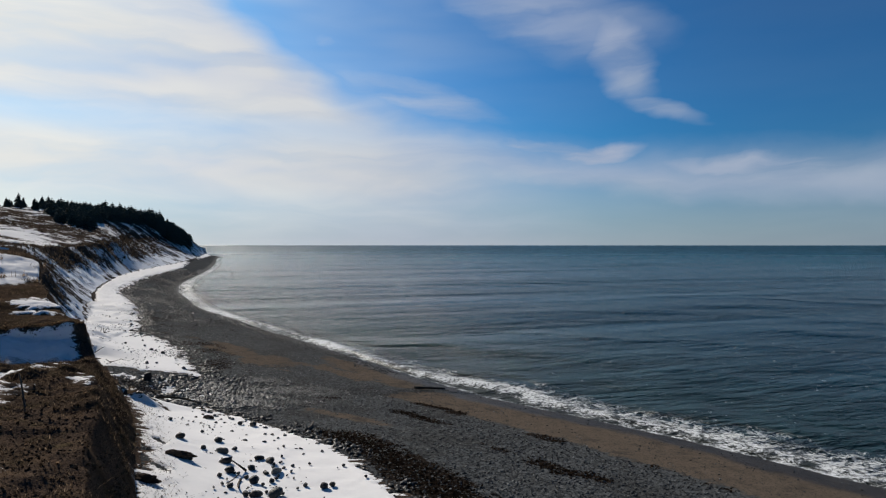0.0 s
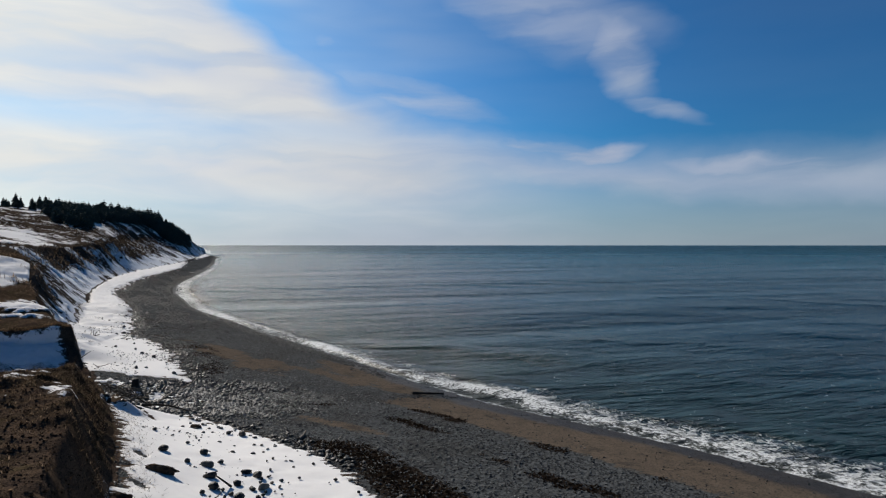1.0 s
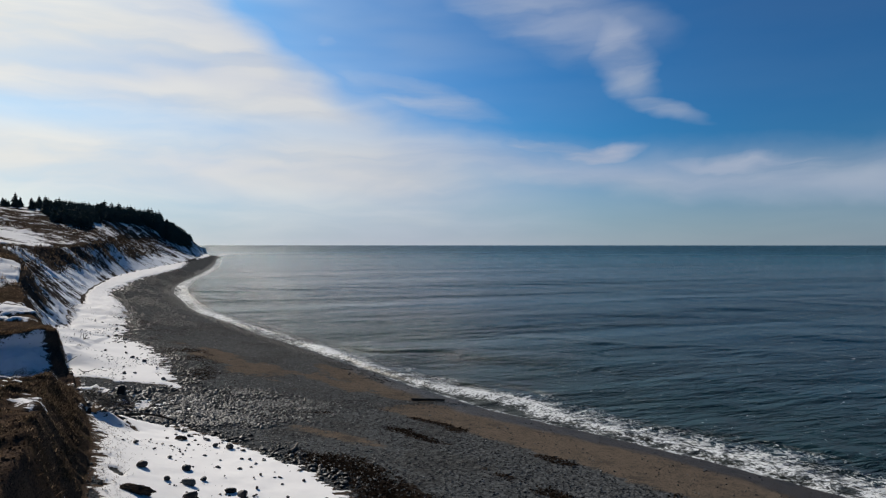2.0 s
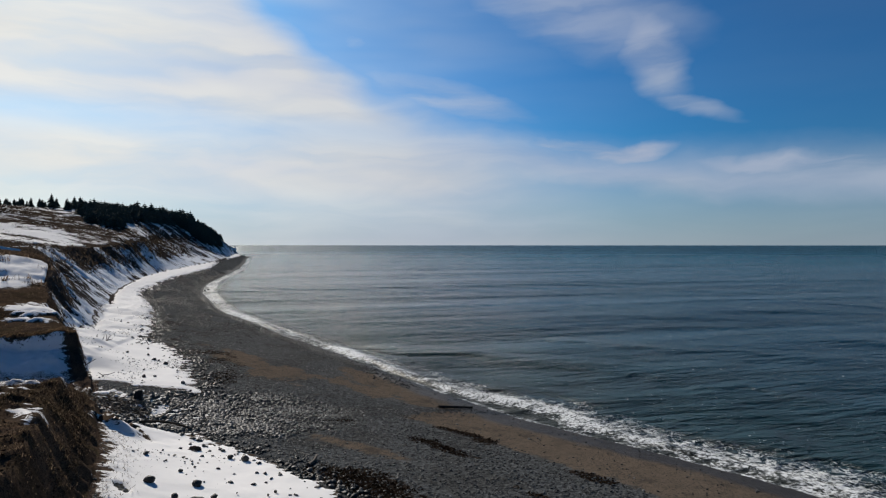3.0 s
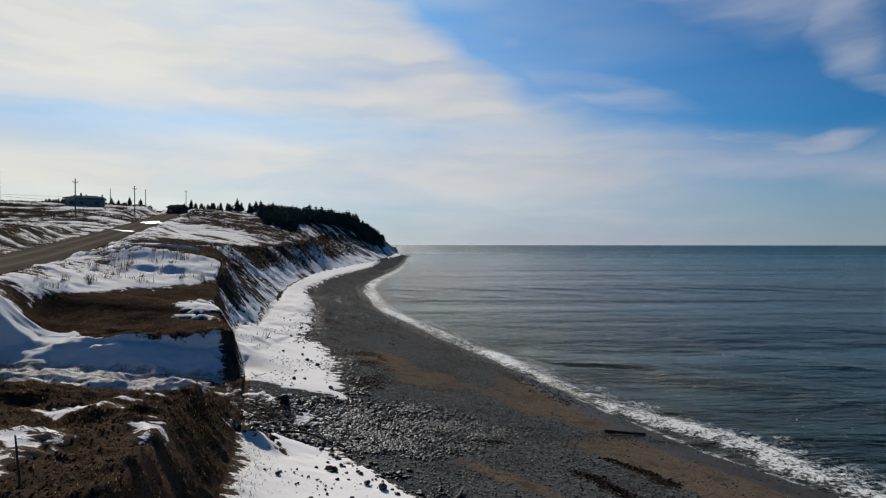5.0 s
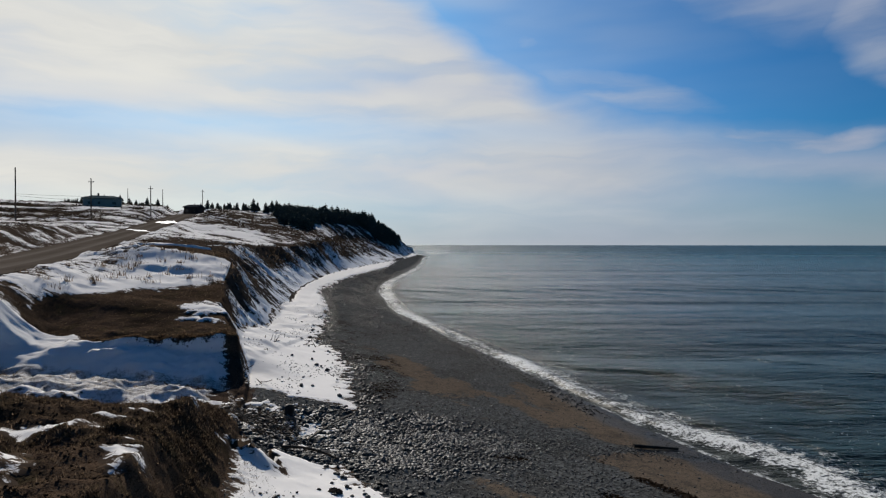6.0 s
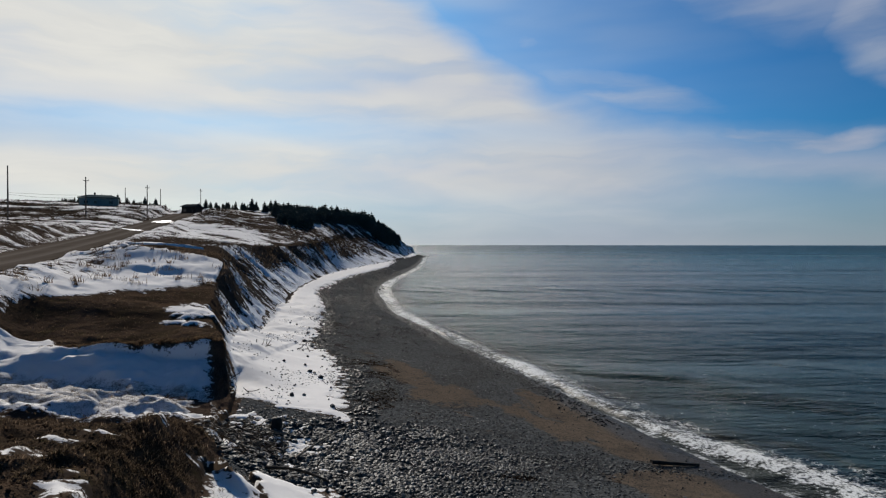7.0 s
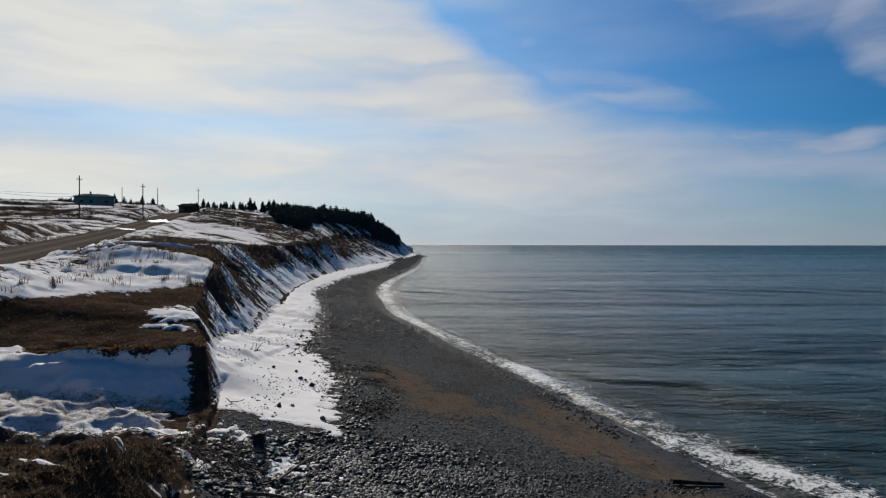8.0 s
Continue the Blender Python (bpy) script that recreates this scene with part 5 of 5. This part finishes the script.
rng = random.Random(7)
kinds = [spruce_arrays(1.0, rng, 9) for _ in range(6)]
all_co, all_tri, total = [], [], 0
while len(all_co) < 1250:
    y = rng.uniform(190, 455)
    x = float(top_x(np.array(y))) - (rng.uniform(-5, 14) if rng.random() < 0.45 else rng.uniform(0, 62))
    bearing = (x + 1.7) / (y + 1.5)
    if bearing > -0.047 or -0.089 < bearing < -0.083:
        continue
    if x > float(top_x(np.array(y))) - 9 and y < 325 or x < -(0.25 * y + 2) or y < 225 and x > -(0.19 * y):
        continue
    co, tri = rng.choice(kinds)
    h = (0.75 if bearing > -0.085 else 1.0) * rng.uniform(2.5, 4.5) * (1.25 if rng.random() < 0.1 else 1.0) * float(1 + 0.5 * step(260, 330, y) - 0.35 * step(395, 430, y))
    a = rng.uniform(0, 6.28)
    c, s = math.cos(a), math.sin(a)
    p = np.stack([(co[:, 0] * c - co[:, 1] * s), (co[:, 0] * s + co[:, 1] * c), co[:, 2]], -1) * h * np.array([1.3, 1.3, 1.0])
    all_co.append(p + (x, y, lay(x, y) - 0.2))
    all_tri.append(tri + total)
    total += len(co)
wood = solid("spruce_wood", NEEDLES, np.concatenate(all_co), np.concatenate(all_tri))
tagged(wood, "dense dark spruce wood on the headland above the bluff", "trees", kind="stuff")
# single spruces along the crest: bearing as x/y, distance y, height
for k, (q, y, h) in enumerate(((-0.333, 240, 3.4), (-0.318, 246, 4.0), (-0.308, 236, 3.8), (-0.292, 243, 5.5), (-0.285, 250, 4.2), (-0.272, 238, 4.6), (-0.262, 245, 5.2), (-0.255, 240, 5.4), (-0.349, 236, 3.0), (-0.358, 244, 3.2),
                               (-0.366, 238, 4.2), (-0.376, 246, 3.0), (-0.385, 240, 3.8), (-0.43, 246, 3.6), (-0.445, 250, 4.2), (-0.462, 252, 4.5), (-0.49, 256, 4.0), (-0.505, 250, 4.6), (-0.515, 246, 3.8), (-0.53, 254, 4.4), (-0.545, 250, 3.6))):
    spruce(q * y, y, h, 200 + k, "dark spruce standing alone on the snowy crest" if k % 3 else "small dark spruce beside others on the crest")
for k in range(40):
    y = rng.uniform(232, 262)
    spruce(-rng.uniform(0.25, 0.40) * y, y, rng.uniform(1.8, 3.6), 260 + k, "low dark spruce in a loose row along the crest")
for k in range(64):
    y = rng.uniform(244, 262)
    spruce(-rng.uniform(0.40, 0.60) * y, y, rng.uniform(1.5, 3.2), 320 + k, "low dark spruce in the tree line behind the poles")
for k in range(5):
    spruce(-150 - 2.2 * k, 200 + (k * 7) % 5, 4.2 - 0.4 * k, 310 + k, "dark bushy spruce at the far edge of the upland")
for k in range(5):
    spruce(-124 - 3 * k, 168 + (k * 7) % 5, 5.5 - 0.4 * k, 300 + k, "dark bushy spruce near the hilltop building")

# -- utility poles and cables --


def utility_pole(x, y, h, label, arm=True):
    t = thing("utility_pole", (x, y, lay(x, y) - 0.2), label, "pole", "utility poles along the road", 15)
    part("post", rod(0.15, 0.10, h + 0.2, sides=10), POLE_WOOD, t, smooth=True)
    if arm:
        bar = part("crossarm", box(1.1, 0.10, 0.12, pose(0, 0.12, h - 0.55), 0.01), POLE_WOOD, t)
        for s in (-0.48, 0.0, 0.48):
            part("insulator", rod(0.045, 0.03, 0.16, pose(s, 0.12, h - 0.48)), METAL, bar, "grey ceramic insulator")
        part("brace", rod(0.02, 0.02, 0.5, pose(0.0, 0.08, h - 0.95, 0, 52, 0)), METAL, t)
    part("ground_wire", rod(0.012, 0.012, h * 0.9, pose(0.0, -0.14, 0.2)), METAL, t)
    return t


POLES = ((-78.3, 112.0, 10.2, False), (-74.4, 130.7, 9.0, True), (-75.9, 163.0, 7.9, True), (-116.7, 236.3, 6.8, False), (-103.4, 236.0, 6.6, False), (-88.2, 235.7, 8.3, True))
for x, y, h, arm in POLES:
    utility_pole(x, y, h, "tall weathered wooden utility pole with a crossarm" if arm else "plain weathered wooden utility pole on the hill", arm)


def cable(a, b, sag, label):
    timber("cable", a, b, 0.022, label, "cable", "overhead cables", seed=3, taper=1.0, mat=CABLE_BLACK, sag=sag)


top = [Vector((x, y, lay(x, y) + h)) for x, y, h, _ in POLES]
cable(top[0] - Vector((0, 0, 5.2)), top[1] - Vector((0, 0, 4.3)), 0.5, "dark overhead cable sagging between two poles")
cable(top[0] - Vector((0, 0, 4.9)), top[1] - Vector((0, 0, 3.9)), 0.2, "dark overhead cable strung between two poles")

# -- houses --


def house(x, y, turn, length, depth, wall_h, roof_h, wall_mat, label, windows, chimney=True, hip=0.0, roofing=ROOFING, trim=WHITE_TRIM):
    z = min(lay(x + dx, y + dy) for dx in (-3, 3) for dy in (-3, 3))
    t = thing("house", (x, y, z - 0.1), label, "house", "houses on the hill", turn)
    shell = part("wall", box(length, depth, wall_h + 0.3, pose(0, 0, wall_h / 2)), wall_mat, t)
    bm = bmesh.new()
    o = 0.45
    lo = [bm.verts.new(p) for p in ((-length / 2 - o, -depth / 2 - o, wall_h), (length / 2 + o, -depth / 2 - o, wall_h), (length / 2 + o, depth / 2 + o, wall_h), (-length / 2 - o, depth / 2 + o, wall_h))]
    up = [bm.verts.new(p) for p in ((-length / 2 - o + hip, 0, wall_h + roof_h), (length / 2 + o - hip, 0, wall_h + roof_h))]
    lo2 = [bm.verts.new(v.co + Vector((0, 0, 0.18))) for v in lo]
    for f in ((lo[3], lo[2], lo[1], lo[0]), (lo2[0], lo2[1], up[1], up[0]), (lo2[2], lo2[3], up[0], up[1]), (lo2[1], lo2[2], up[1]), (lo2[3], lo2[0], up[0])):
        bm.faces.new(f)
    for i in range(4):
        bm.faces.new((lo[i], lo[(i + 1) % 4], lo2[(i + 1) % 4], lo2[i]))
    roof = part("roof", bm, roofing, t, "low weathered roof")
    if chimney:
        part("chimney", box(0.5, 0.5, 1.2, pose(-length * 0.12, 0.2, wall_h + roof_h + 0.1), 0.03), DARK_SIDING, roof)
    for wx_, wz_, ww, wh, kind_ in windows:
        if kind_ == "door":
            d = part("door", box(ww, 0.08, wh, pose(wx_, -depth / 2 - 0.05, wh / 2 + 0.1), 0.01), trim, t)
            part("handle", rod(0.03, 0.03, 0.12, pose(wx_ + ww * 0.38, -depth / 2 - 0.12, 1.05)), METAL, d)
        else:
            w = part("window", box(ww, 0.06, wh, pose(wx_, -depth / 2 - 0.04, wz_), 0.01), trim, t)
            part("pane", box(ww - 0.16, 0.03, wh - 0.16, pose(wx_, -depth / 2 - 0.075, wz_)), GLASS, w)
    return t


house(-101.8, 189.0, 25, 10.3, 7.5, 2.7, 1.15, TEAL, "long low teal bungalow with a low faded roof", ((-3.4, 1.4, 1.2, 1.0, "w"), (-0.9, 1.4, 0.9, 1.0, "w"), (0.9, 0, 0.95, 2.0, "door"), (3.1, 1.4, 1.2, 1.0, "w")), True, 2.6, TEAL_ROOF, TEAL)
house(-85.2, 219.0, -6, 5.0, 5.0, 2.6, 1.1, DARK_SIDING, "small dark cabin with a low roof on the crest", ((-1.4, 1.4, 1.0, 0.9, "w"), (1.2, 0, 0.9, 2.0, "door")), False, 0.6, ROOFING, DARK_SIDING)
house(-131.0, 166.0, 10, 9.0, 7.0, 3.6, 1.2, DARK_SIDING, "dark building half hidden by spruces on the hilltop", ((-2.0, 1.6, 1.2, 1.0, "w"), (1.5, 1.6, 1.2, 1.0, "w")), False, 1.0, ROOFING, DARK_SIDING)

# -- puddles on the road, their sky reflection painted as white --
WHITE_PUDDLE = plain("white_puddle", (0.90, 0.90, 0.90), (0.82, 0.83, 0.84), 1.5, 0.25, 0.5, 0.1)
for x0, y0, rx_, ry_2, turn in ((-61.9, 139.0, 2.6, 8.5, 16), (-52.3, 104.5, 7.0, 0.9, -49)):
    n = 36
    co = [(x0, y0, float(road_z(np.array(y0))) + 0.17)]
    for i in range(n):
        a = 2 * math.pi * i / n
        k = 0.75 + 0.7 * noise.noise((math.cos(a) * 1.8 + x0, math.sin(a) * 1.8, 0.3))
        c, s = math.cos(radians(turn)), math.sin(radians(turn))
        ex, ey = math.cos(a) * rx_ * k, math.sin(a) * ry_2 * k
        px, py = x0 + ex * c - ey * s, y0 + ex * s + ey * c
        co.append((px, py, float(road_z(np.array(py))) + 0.13))
    tri = [(0, 1 + i, 1 + (i + 1) % n) for i in range(n)]
    ob = solid("snow_patch", WHITE_PUDDLE, np.array(co), tri, None, True)
    tagged(ob, "bright puddle on the gravel road, its sky reflection painted white", "snow", "slush patches on the road")
